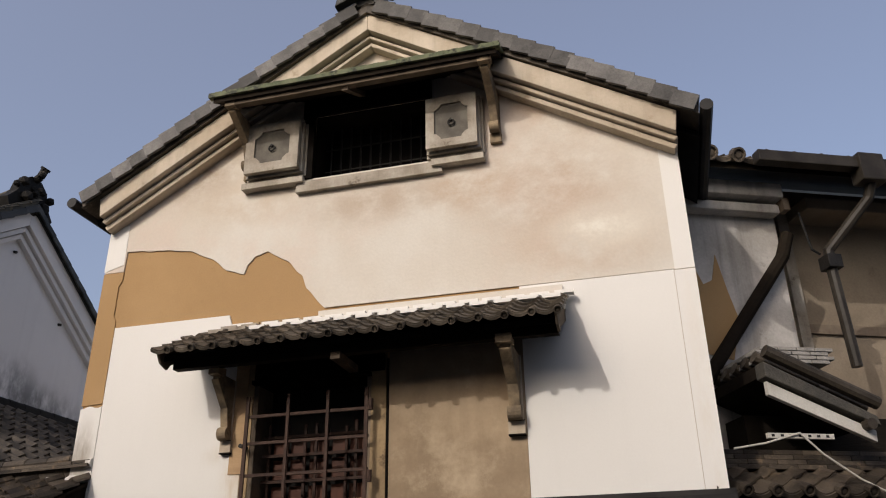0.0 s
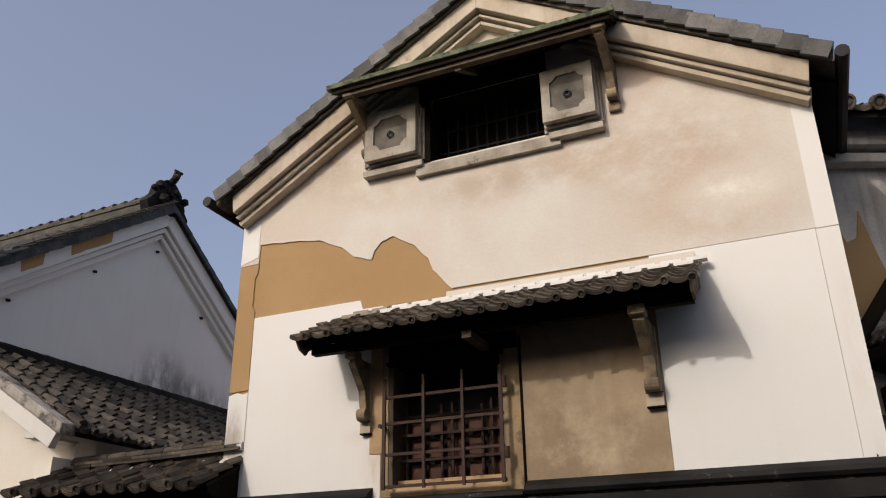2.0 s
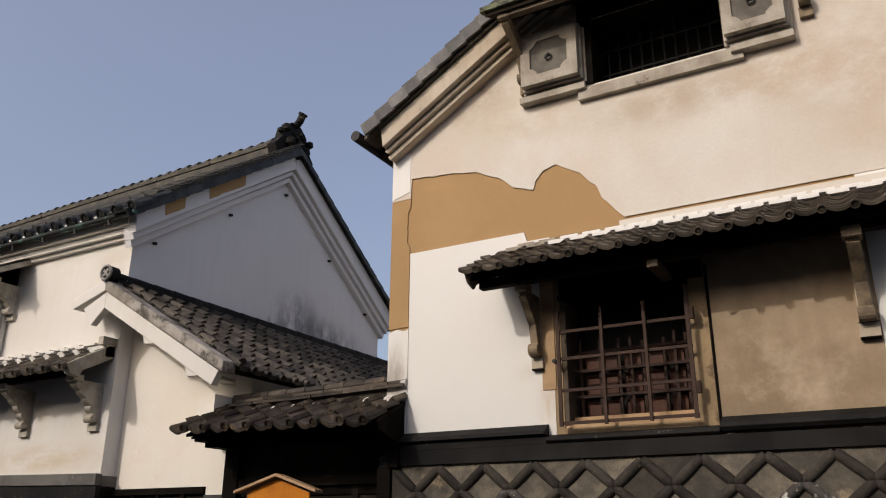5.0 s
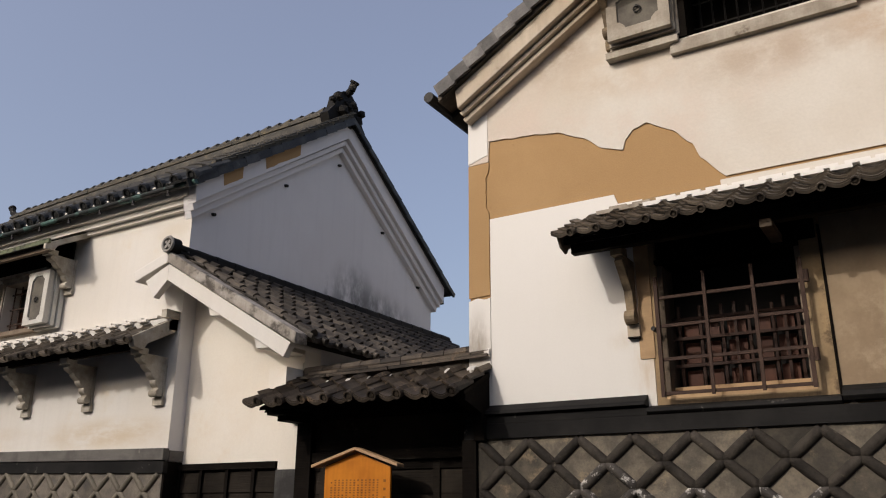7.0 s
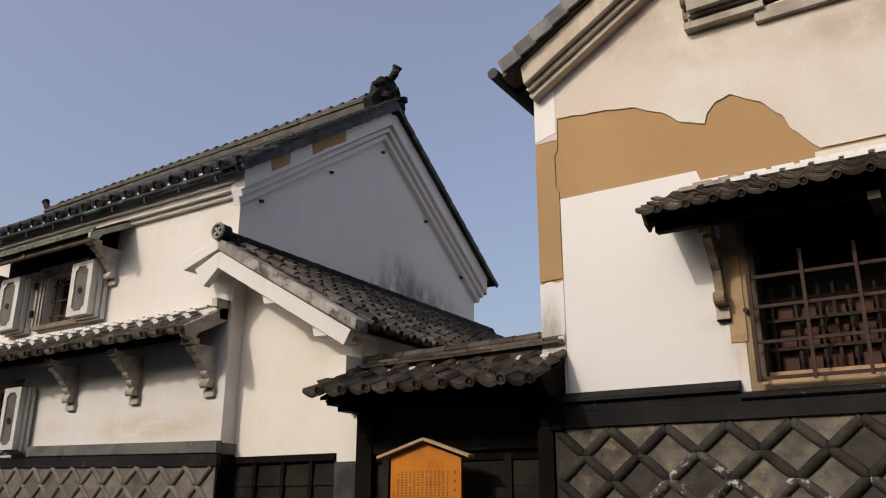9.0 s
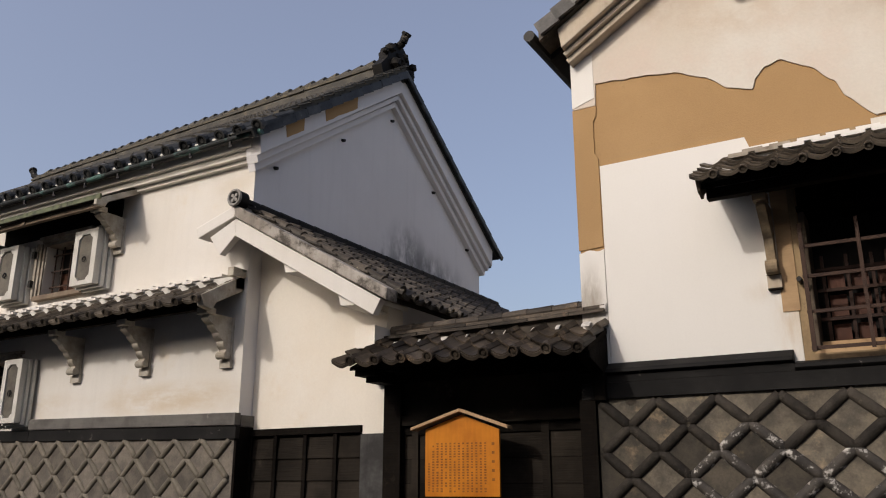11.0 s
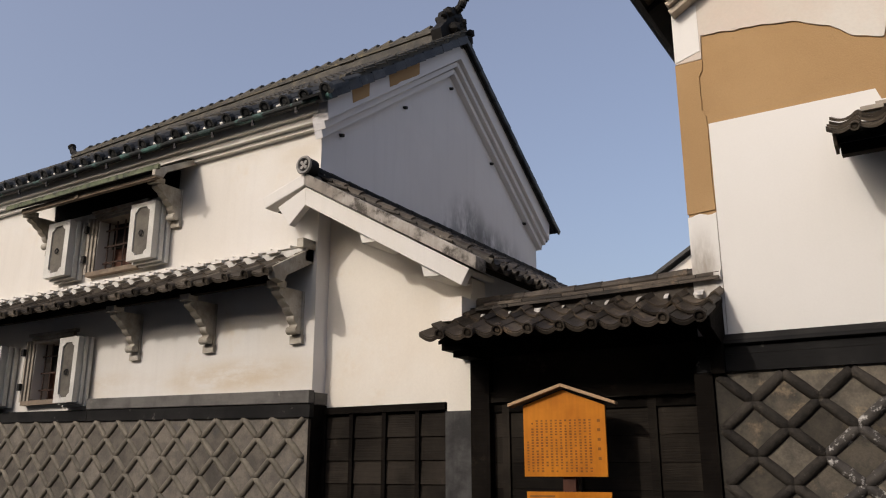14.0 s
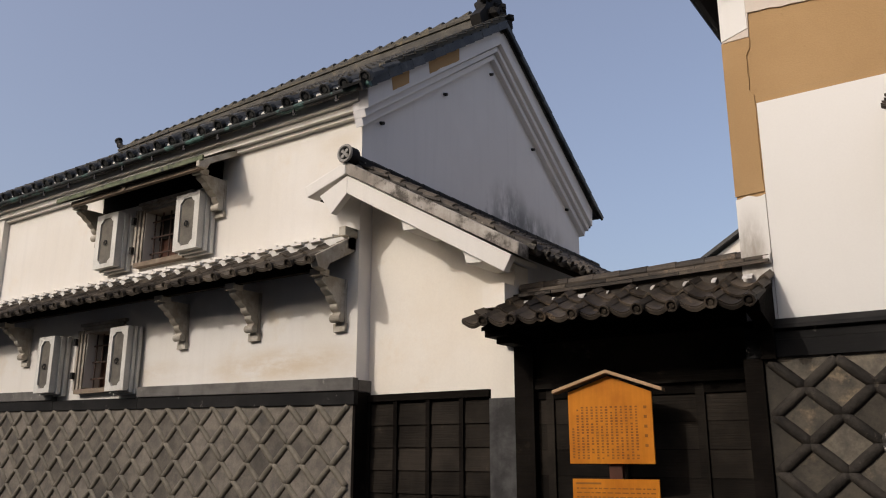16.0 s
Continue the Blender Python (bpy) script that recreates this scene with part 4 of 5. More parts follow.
def ridge_ornament(x, s, size=1.35, drop=0.0):
    bm = prism([(BC - 0.30, BR - 0.12), (BC - 0.36, BR + 0.02), (BC - 0.24, BR + 0.16), (BC - 0.2, BR + 0.32), (BC - 0.08, BR + 0.42), (BC + 0.08, BR + 0.42), (BC + 0.2, BR + 0.32), (BC + 0.24, BR + 0.16), (BC + 0.36, BR + 0.02), (BC + 0.30, BR - 0.12), (BC, BR + 0.02)], x - 0.06, x + 0.06, "x")
    for k in range(26):
        a = random.uniform(0, 2 * math.pi)
        r = random.uniform(0.05, 0.3)
        bmesh.ops.create_icosphere(bm, subdivisions=1, radius=random.uniform(0.035, 0.075), matrix=Matrix.Translation((x + s * random.uniform(0.03, 0.1), BC + r * math.cos(a), BR + 0.14 + 0.75 * r * math.sin(a))))
    grow = Matrix.Translation((x, BC, BR)) @ Matrix.Diagonal((size, size, size, 1)) @ Matrix.Translation((-x, -BC, -BR))
    bmesh.ops.transform(bm, matrix=grow, verts=bm.verts)
    horn = bmesh.new()
    pts = [Vector((x - s * 0.25, BC, BR + 0.46)), Vector((x + s * 0.02, BC, BR + 0.50)), Vector((x + s * 0.13, BC, BR + 0.57)), Vector((x + s * 0.18, BC, BR + 0.68))]
    for i, (a, b) in enumerate(zip(pts, pts[1:])):
        rod(a, b, 0.06, 10, horn)
    rod(pts[-1], pts[-1] + Vector((s * 0.02, 0, 0.03)), 0.075, 12, horn)
    bmesh.ops.translate(bm, vec=(0, 0, -drop), verts=bm.verts)
    bmesh.ops.translate(horn, vec=(0, 0, -drop), verts=horn.verts)
    o = part("ridge_end_tile", bm, BAND, long_house, "black moulded ridge-end ornament")
    part("horn_tile", horn, BAND, o)
    part("round_end", rod((x + s * 0.02, BC, BR - 0.1), (x + s * 0.13, BC, BR - 0.1), 0.085, 14), TILED, o)


ridge_ornament(-8.42, 1, 1.28, 0.09)
ridge_ornament(-16.62, -1, 0.8, 0.43)
gt = rod((-16.9, 6.02, 5.56), (-8.16, 6.02, 5.56), 0.036, 12)
gutter_b = part("gutter", gt, GUTTER, long_house, "verdigris copper gutter")
for i in range(14):
    x = -8.6 - i * 0.6
    hk = box(x - 0.012, x + 0.012, 5.975, 6.14, 5.597, 5.61)
    box(x - 0.012, x + 0.012, 6.00, 6.02, 5.48, 5.545, hk)
    box(x - 0.012, x + 0.03, 6.00, 6.02, 5.465, 5.485, hk)
    part("hook", hk, BLACK, gutter_b)
for i in range(30):
    x = -16.5 + i * 0.272 + random.uniform(-0.01, 0.01)
    part("tile_mortar", box(x, x + random.uniform(0.07, 0.12), 6.015, 6.08, 5.607, 5.632), SHUTW, eave_roof, bevel=0.006)
for y, z in ((6.60, 5.40), (7.83, 6.23), (8.95, 6.97), (10.1, 6.22), (11.15, 5.55)):
    part("iron_peg", rod((BX - 0.02, y, z), (BX + 0.045, y, z - 0.02), 0.022, 8), BLACK, long_house, "small black iron peg")

# pent roof and corbels of the long storehouse
pent2 = part("pent_roof", prism([(5.83, 3.69), (BY, 3.95), (BY, 3.89), (5.83, 3.645)], -16.9, -8.62, "x"), EAVEWOOD, long_house, "long tiled pent roof on pale corbels")
part("fascia", box(-16.9, -8.66, 5.90, 5.97, 3.60, 3.69), EAVEWOOD, pent2, bevel=0.006)
tile_roof(pent2, (-16.94, 5.715, 3.655), (1, 0, 0), (0, 0.57, 0.32), 32, 3, 0.2625, 0.215, 0.055, TILE, 0.02, 0.046, 1.2, 0.026)
part("end_board", prism([(5.71, 3.70), (BY, 4.04), (BY, 3.86), (5.91, 3.65), (5.87, 3.57), (5.75, 3.59)], -8.61, -8.52, "x"), CORBELW, pent2, "white plastered end board", bevel=0.006)
part("flashing", box(-16.9, -8.50, 6.24, BY - 0.001, 4.055, 4.085), WHITE, pent2, bevel=0.008)
part("cap_bed", box(-16.9, -8.52, 6.17, 6.29, 3.86, 4.0), SHUTW, pent2)
for i in range(62):
    x = -16.88 + i * 0.13125
    up = 0.038 * (i % 2)
    part("cap_tile", box(x, x + 0.15, 6.125 + up, 6.29, 3.985 + 0.9 * up, 4.015 + 0.9 * up), WHITE, pent2, bevel=0.006)
part("cap_end", box(-8.58, -8.50, 6.10, 6.29, 3.99, 4.085), CORBELW, pent2, bevel=0.008)
for x in (-8.68, -9.89, -11.07, -14.40, -15.6):
    corbel(long_house, x, BY, 3.02, 3.565, 0.36, 0.10, CORBELW)

# windows of the long storehouse
shutter(long_house, pose(-12.70, 6.08, 4.18), 0.44, 0.74, 0.22, SHUTW, True)
shutter(long_house, pose(-11.12, 6.08, 4.19), 0.42, 0.71, 0.22, SHUTW, True)
shutter(long_house, pose(-13.74, 6.08, 2.60), 0.36, 0.76, 0.22, SHUTW, True)
shutter(long_house, pose(-12.21, 6.10, 2.56), 0.36, 0.80, 0.18, SHUTW, True)
for x0, x1, z0, z1 in ((-12.02, -11.16, 4.2, 4.95), (-13.02, -12.26, 2.62, 3.42)):
    w = part("window", box(x0 - 0.05, x1 + 0.05, BY - 0.09, BY + 0.2, z0 - 0.05, z0 + 0.01), PALEWOOD, long_house, "small barred window in stepped plaster jambs")
    for k in range(3):
        d = 0.045 * k
        fr = bmesh.new()
        box(x0 - 0.13 + d, x0 - 0.09 + d, BY - 0.06 + 0.02 * k, BY + 0.3, z0, z1, fr)
        box(x1 + 0.09 - d, x1 + 0.13 - d, BY - 0.06 + 0.02 * k, BY + 0.3, z0, z1, fr)
        box(x0 - 0.09 + d, x1 + 0.09 - d, BY - 0.06 + 0.02 * k, BY + 0.3, z1 + 0.05 - d, z1 + 0.09 - d, fr)
        part("jamb", fr, SHUT, w)
    for i in range(6):
        x = x0 + 0.05 + i * (x1 - x0 - 0.1) / 5
        part("iron_bar", rod((x, BY + 0.12, z0), (x, BY + 0.12, z1), 0.011, 6), IRON, w)
    for i in range(3):
        z = z0 + 0.15 + 0.22 * i
        part("iron_bar", box(x0, x1, BY + 0.10, BY + 0.115, z, z + 0.018), IRON, w)
    part("back_board", box(x0, x1, BY + 0.24, BY + 0.26, z0, z1), REDWOOD, w)
    # Upper half coloured near black, standing for unlit depth.
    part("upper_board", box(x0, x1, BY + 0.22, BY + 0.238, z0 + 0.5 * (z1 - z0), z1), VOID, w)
    for z in (z0 + 0.15, z1 - 0.2):
        part("hinge", box(x0 - 0.15, x0 - 0.10, BY - 0.10, BY - 0.05, z, z + 0.09), BLACK, w)
can2 = part("canopy", prism([(5.72, 5.12), (6.23, 5.395), (6.23, 5.35), (5.72, 5.08)], -13.04, -10.34, "x"), EAVEWOOD, long_house, "timber window canopy with a copper edge")
part("copper_edge", box(-13.11, -10.27, 5.70, 5.73, 5.09, 5.15), COPPER, can2, "green copper edge", bevel=0.008)
part("front_beam", box(-12.89, -10.39, 5.78, 5.84, 5.03, 5.09), PALEWOOD, can2, bevel=0.006)
part("rafter", prism([(5.76, 5.09), (BY, 5.36), (BY, 5.29), (5.76, 5.03)], -11.80, -11.74, "x"), PALEWOOD, can2)
# Near-black board added as the deep shade beneath this canopy.
part("head_lining", box(-12.93, -10.60, BY - 0.03, BY - 0.001, 5.045, 5.32), DARKWOOD, can2, "board over the window, near black for the shade there")
part("end_board", prism([(5.70, 5.09), (6.24, 5.385), (BY - 0.002, 5.40), (BY - 0.002, 5.34), (5.86, 5.10), (5.82, 5.02), (5.70, 5.02)], -10.36, -10.31, "x"), CORBELW, can2, "white plastered end board", bevel=0.006)
for x in (-12.95, -10.58):
    corbel(long_house, x, BY, 4.58, 5.05, 0.36, 0.10, CORBELW)

# dado of the long storehouse
FALL = 0.019
for nm, y, z0, z1, mat, lab, bev in (("dado_cap", 6.215, 2.415, 2.543, BANDG, "weathered grey dado cap", 0.008), ("dado_band", 6.235, 2.275, 2.412, BAND, "black plaster band", 0.008)):
    for x0, x1 in ((-17.0, -13.55), (-13.545, -11.77), (-11.765, BX + 0.033)):
        u0, u1 = FALL * (BX - 0.112 - x0), FALL * (BX - 0.112 - x1)
        if nm == "dado_cap" and x0 == -13.545:
            continue
        part(nm, prism([(x0, z0 + u0), (x1, z0 + u1), (x1, z1 + u1), (x0, z1 + u0)], y, BY - 0.001, "y"), mat, long_house, lab, bevel=bev)
part("corner_post", box(BX + 0.002, BX + 0.03, 6.262, 6.54, 0, 2.40), DARKWOOD, long_house, "dark timber corner board")
part("return_cap", box(BX + 0.002, BX + 0.033, 6.303, 6.54, 2.404, 2.52), BANDG, long_house, "weathered grey dado cap", bevel=0.006)
part("plinth", box(-17.0, BX + 0.03, 6.2, BY, 0, 0.35), STONE, long_house, "stone plinth", bevel=0.015)
lattice_wall(long_house, -17.0, BX + 0.001, 6.26, 2.272, 0.36, 0.3823, 0.39, -8.913, 2.270, 0.033, 1.25, JOINTL, None, FALL, DADOL)

settle(long_house, (-8.60 + 1.058 * (-12.5 + 8.48), 6.45 + 1.015 * (9.0 - 6.30), -0.02), (1.058, 1.015, 1.0))

# ---- wing wall with its own small roof ----
WY = 6.53
wing = root("wing_wall", (-7.6, 6.6, 0), "cream plastered wing wall under a small tiled roof with white barge boards", "wall")
RX, RZ, RP = -8.32, 4.60, 0.585


def wroof(x):
    return RZ - RP * abs(x - RX)


part("wall", sheet(BX + 0.002, -6.76, WY, WY + 0.25, lambda x: [(0, wroof(x) - 0.18)], 0.2), CREAM, wing, "cream-white plaster")
part("return_wall", box(-7.0, -6.76, WY + 0.252, 12.0, 0, 3.3), WHITE, wing)
part("pilaster", box(-7.01, -6.755, WY - 0.035, WY - 0.0005, 2.33, 3.36), CREAM, wing, "white plaster pilaster", bevel=0.008)
part("pilaster_base", box(-7.02, -6.75, WY - 0.05, WY - 0.0005, 0, 2.328), STONE, wing, "grey stone pilaster foot", bevel=0.01)
for s, end in ((1, -6.42), (-1, -8.82)):
    x0 = RX
    if s > 0:
        lo = [(x0, RZ - 0.09), (-6.478, wroof(-6.478) - 0.07), (-6.557, wroof(-6.557) - 0.25), (x0, RZ - 0.275)]
        up = [(x0, RZ + 0.05), (end + 0.03, wroof(end) + 0.05), (end + 0.02, wroof(end) - 0.06), (x0, RZ - 0.08)]
    else:
        lo = [(x0, RZ - 0.09), (-8.68, 4.36), (-8.52, 4.15), (x0, RZ - 0.275)]
        up = [(x0, RZ + 0.05), (-8.87, 4.485), (-8.83, 4.365), (x0, RZ - 0.08)]
    part("barge_board", prism(lo, 5.965, 6.05, "y"), WHITE, wing, "white plastered barge board", bevel=0.006)
    part("verge_course", prism(up, 5.935, 6.12, "y"), SMOKED if s > 0 else WHITE, wing, "weathered plaster verge with dark stains", bevel=0.012)
    part("roof", prism([(x0, RZ + 0.0), (end, wroof(end) if s > 0 else 4.42), (end, (wroof(end) if s > 0 else 4.42) - 0.05), (x0, RZ - 0.07)], 6.05, 12.1 if s > 0 else 6.28, "y"), EAVEWOOD, wing)
part("soffit", prism([(RX, RZ - 0.075), (-6.50, wroof(-6.50) - 0.075), (-6.50, wroof(-6.50) - 0.12), (RX, RZ - 0.12)], 6.055, 6.465, "y"), WHITE, wing)
for x in (-7.55, -6.86):
    part("purlin", prism([(x - 0.13, wroof(x - 0.13) - 0.245), (x + 0.09, wroof(x + 0.09) - 0.245), (x + 0.05, wroof(x) - 0.31), (x - 0.09, wroof(x) - 0.30)], 6.0, WY, "y"), WHITE, wing, "plastered purlin end", bevel=0.006)
part("corner_block", box(-6.86, -6.64, 6.12, WY + 0.2, 3.06, 3.26), CREAM, wing, bevel=0.02)
wt = part("roof_tiles", prism([(-8.2, wroof(-8.2) + 0.002), (-6.4, wroof(-6.4) + 0.002), (-6.4, wroof(-6.4) + 0.03), (-8.2, wroof(-8.2) + 0.03)], 6.13, 12.08, "y"), TILE, wing, "small roof of grey pantiles")
LW = 1.98 * math.hypot(1, RP)
tile_roof(wt, (-6.34, 6.10, wroof(-6.34) + 0.045), (0, 1, 0), (-1, 0, RP), 28, 10, 0.213, LW / 10, 0.060, WINGT, 0.026, 0.036, 2.0, 0.042)
ridge_w = part("ridge", box(RX - 0.09, RX + 0.07, 6.05, 12.1, RZ - 0.02, RZ + 0.035), SMOKED, wing, "pale mortar under the black ridge", bevel=0.008)
for k in range(2):
    for i in range(20):
        y = 6.04 + 0.302 * i + 0.1 * k
        part("ridge_course", box(RX - 0.10, RX + 0.085 - 0.02 * k, y, min(y + 0.30, 12.1), RZ + 0.037 + 0.03 * k, RZ + 0.062 + 0.03 * k), BAND, ridge_w)
for i in range(20):
    y = 6.02 + 0.304 * i
    part("ridge_tile", rod((RX, y, RZ + 0.115), (RX, y + 0.30, RZ + 0.115), 0.052, 10, r2=0.046), BAND, ridge_w)
# half-round tiles down the front edge
for i in range(9):
    a, b = -8.2 + 0.2 * i, -8.0 + 0.2 * i
    part("edge_tile", rod((b, 6.20, wroof(b) + 0.075), (a, 6.20, wroof(a) + 0.065), 0.062, 12, r2=0.054), TILE, wt)
cr = part("round_end_tile", rod((RX + 0.01, 5.915, RZ + 0.12), (RX + 0.01, 6.04, RZ + 0.12), 0.088, 24), BAND, wing, "round grey end tile with a crest")
ring = bmesh.new()
for i in range(24):
    a, b = (2 * math.pi * k / 24 for k in (i, i + 1))
    rod((RX + 0.01 + 0.08 * math.cos(a), 5.908, RZ + 0.12 + 0.08 * math.sin(a)), (RX + 0.01 + 0.08 * math.cos(b), 5.908, RZ + 0.12 + 0.08 * math.sin(b)), 0.018, 6, ring)
part("rim", ring, TILEP, cr, "pale raised rim")
for i in range(4):
    a = math.pi / 4 + i * math.pi / 2
    part("petal", rod((RX + 0.01 + 0.036 * math.cos(a), 5.900, RZ + 0.12 + 0.036 * math.sin(a)), (RX + 0.01 + 0.036 * math.cos(a), 5.916, RZ + 0.12 + 0.036 * math.sin(a)), 0.019, 10), TILEP, cr)
part("boss", rod((RX + 0.01, 5.900, RZ + 0.12), (RX + 0.01, 5.916, RZ + 0.12), 0.02, 10), TILEP, cr)
part("dado_rail", box(BX + 0.035, -7.022, WY - 0.06, WY - 0.0005, 2.345, 2.41), DARKWOOD, wing, "dark timber rail", bevel=0.006)
bd = part("board_dado", box(BX + 0.035, -7.022, WY - 0.012, WY - 0.0005, 0, 2.343), DARKWOOD, wing, "blackened board dado with battens")
for i in range(11):
    z = 2.12 - i * 0.205
    part("board", prism([(WY - 0.03, z), (WY - 0.014, z + 0.2), (WY - 0.0125, z + 0.2), (WY - 0.0125, z)], BX + 0.036, -7.023, "x"), BOARDS, bd)
for x in (-8.40, -8.07, -7.69, -7.32):
    part("batten", box(x - 0.022, x + 0.022, WY - 0.05, WY - 0.031, 0, 2.344), DARKWOOD, bd, bevel=0.004)

settle(wing, (0.13 - 1.034 * 7.6, 6.6 + 0.12, 2.355 - 1.039 * 2.41), (1.034, 1.0, 1.039))

# ---- gate ----
gate = root("gate", (-5.76, 6.7, 0), "blackened timber gate under a worn brown tiled roof", "gate")
GY = 6.65
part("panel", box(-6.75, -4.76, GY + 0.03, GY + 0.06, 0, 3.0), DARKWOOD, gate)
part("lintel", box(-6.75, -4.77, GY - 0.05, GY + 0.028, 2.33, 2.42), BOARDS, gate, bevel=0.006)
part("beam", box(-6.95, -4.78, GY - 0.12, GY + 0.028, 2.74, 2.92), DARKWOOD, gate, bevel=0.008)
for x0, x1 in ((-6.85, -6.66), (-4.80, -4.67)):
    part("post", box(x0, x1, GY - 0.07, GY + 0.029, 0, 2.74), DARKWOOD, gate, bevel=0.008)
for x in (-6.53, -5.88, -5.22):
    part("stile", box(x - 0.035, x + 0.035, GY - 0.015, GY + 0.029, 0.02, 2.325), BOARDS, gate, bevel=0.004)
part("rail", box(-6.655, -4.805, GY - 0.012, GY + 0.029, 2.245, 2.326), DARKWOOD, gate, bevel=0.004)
for i in range(9):
    z = 2.03 - i * 0.215
    for x0, x1 in ((-6.655, -6.567), (-6.493, -5.917), (-5.843, -5.257), (-5.183, -4.805)):
        part("board", box(x0, x1, GY + 0.008, GY + 0.028, z, z + 0.21), BOARDS, gate, bevel=0.003)
part("transom", box(-6.655, -4.805, GY + 0.0, GY + 0.029, 2.425, 2.735), BOARDS, gate)
groof = part("roof", prism([(6.0, 2.815), (6.55, 3.08), (6.9, 2.95), (6.9, 2.90), (6.55, 3.03), (6.0, 2.785)], -6.83, -4.56, "x"), EAVEWOOD, gate, "worn brown tiled gate roof")
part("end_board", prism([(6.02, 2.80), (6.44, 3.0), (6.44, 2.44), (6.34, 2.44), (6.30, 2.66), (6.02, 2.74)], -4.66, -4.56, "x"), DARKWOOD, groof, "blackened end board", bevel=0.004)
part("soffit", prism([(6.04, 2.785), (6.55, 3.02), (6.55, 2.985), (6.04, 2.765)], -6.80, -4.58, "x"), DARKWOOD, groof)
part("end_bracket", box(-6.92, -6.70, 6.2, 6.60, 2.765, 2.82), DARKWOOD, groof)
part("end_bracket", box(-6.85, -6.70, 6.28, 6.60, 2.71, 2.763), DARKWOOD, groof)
tile_roof(groof, (-6.95, 5.90, 2.840), (1, 0, -0.022), (0, 0.58, 0.285), 9, 3, 0.267, 0.212, 0.085, TILEB, 0.020, 0.047, 1.8, 0.040)
part("ridge_bed", box(-6.70, -4.56, 6.45, 6.60, 3.04, 3.19), TILEB, groof)
def lifted(x):
    """The ridge sags at the wing wall and rises to the storehouse."""
    return 0.035 * ((x + 6.7) / 2.1) ** 2


for k in range(2):
    for i in range(6):
        x = -6.74 + i * 0.375 + 0.13 * k
        e, j = min(x + 0.37, -4.56), random.uniform(-1, 1)
        y, z = 6.395 + 0.02 * k + 0.008 * j, 3.128 + 0.034 * k + 0.004 * j
        bm = bmesh.new()
        v = [bm.verts.new(p) for q in (x, e) for p in ((q, y, z + lifted(q)), (q, 6.54, z + 0.022 + lifted(q)), (q, 6.54, z + 0.046 + lifted(q)), (q, y, z + 0.026 + lifted(q)))]
        for f in ((0, 1, 2, 3), (7, 6, 5, 4), (0, 4, 5, 1), (1, 5, 6, 2), (2, 6, 7, 3), (3, 7, 4, 0)):
            bm.faces.new([v[q] for q in f])
        part("ridge_course", bm, TILEB, groof, bevel=0.004)
for i in range(9):
    x = -6.64 + i * 0.236 + random.uniform(-0.02, 0.02)
    part("mortar", prism([(6.385, 3.05), (6.42, 3.08), (6.44, 3.10), (6.39, 3.07)], x, x + random.uniform(0.03, 0.12), "x"), STREAKP, groof, bevel=0.004)
for i in range(9):
    x = -6.72 + i * 0.238
    part("ridge_tile", rod((x, 6.52, 3.215 + lifted(x)), (x + 0.243, 6.52, 3.215 + lifted(x + 0.24)), 0.05, 12, r2=0.056), TILEB, groof)
part("ridge_cap", rod((-4.60, 6.46, 3.20), (-4.55, 6.46, 3.20), 0.045, 10), FRESH, groof)
part("wall_shoulder", box(-4.76, -4.60, 6.46, 6.70, 3.20, 3.40), SMOKED, gate, bevel=0.03)

# ---- notice board ----
sign = root("notice_board", (-5.84, 6.35, 0), "orange wooden notice board with a little roof and faded writing", "notice board")
SX0, SX1, SY = -6.17, -5.51, 6.30
part("upper_board", prism([(SX0, 1.735), (SX1, 1.735), (SX1, 2.275), (-5.845, 2.405), (SX0, 2.285)], SY, SY + 0.03, "y"), SIGN, sign, "orange board with rows of faded writing", bevel=0.003)
for a, b in (((-6.285, 2.275), (-5.845, 2.425)), ((-5.845, 2.425), (-5.42, 2.275))):
    part("roof_board", prism([a, b, (b[0], b[1] + 0.026), (a[0], a[1] + 0.026)], SY - 0.06, SY + 0.09, "y"), SIGNTOP, sign, "pale weathered roof board", bevel=0.003)
part("lower_board", box(-6.155, -5.49, SY, SY + 0.03, 1.15, 1.622), SIGN, sign, "orange board with lines of small writing", bevel=0.003)
part("post", box(-5.87, -5.77, SY + 0.032, SY + 0.12, 0, 2.30), REDWOOD, sign, "dark square timber post", bevel=0.005)
wm = bmesh.new()
for c in range(14):
    x = -6.135 + c * 0.0385
    for r in range(19 if c else 11):
        z = (2.165 if c else 2.0) - r * 0.0215
        if random.random() < 0.07 or z < 1.77:
            continue
        w = random.uniform(0.014, 0.021)
        box(x - w / 2, x + w / 2, SY - 0.0015, SY - 0.0002, z - random.uniform(0.006, 0.009), z + random.uniform(0.004, 0.007), wm)
for r in range(5):
    z = 2.17 - r * 0.072
    box(-5.577, -5.553, SY - 0.0015, SY - 0.0002, z - 0.022, z, wm)
part("writing", wm, INK, sign, "faded dark columns of characters", kind="stuff")
wl = box(-6.13, -5.93, SY - 0.0015, SY - 0.0002, 1.582, 1.596)
for r in range(11):
    x = -6.125
    while x < -5.53:
        w = random.uniform(0.015, 0.05)
        box(x, min(x + w, -5.52), SY - 0.0015, SY - 0.0002, 1.548 - r * 0.032, 1.557 - r * 0.032, wl)
        x += w + 0.012
part("writing", wl, INK, sign, "lines of small faded writing", kind="stuff")

settle(sign, (-5.82, 6.29, -0.03), (1, 1, 1), 10.0)

# ---- house beyond, set at an angle ----
CM = Matrix.Translation((1.49, 7.65, 0)) @ pose(0, 0, 0, 0, 0, 24.5)
corner = root("corner_house", (3.0, 9.0, 0), "weathered plastered house with tiled eaves, gutter and downpipe", "house")


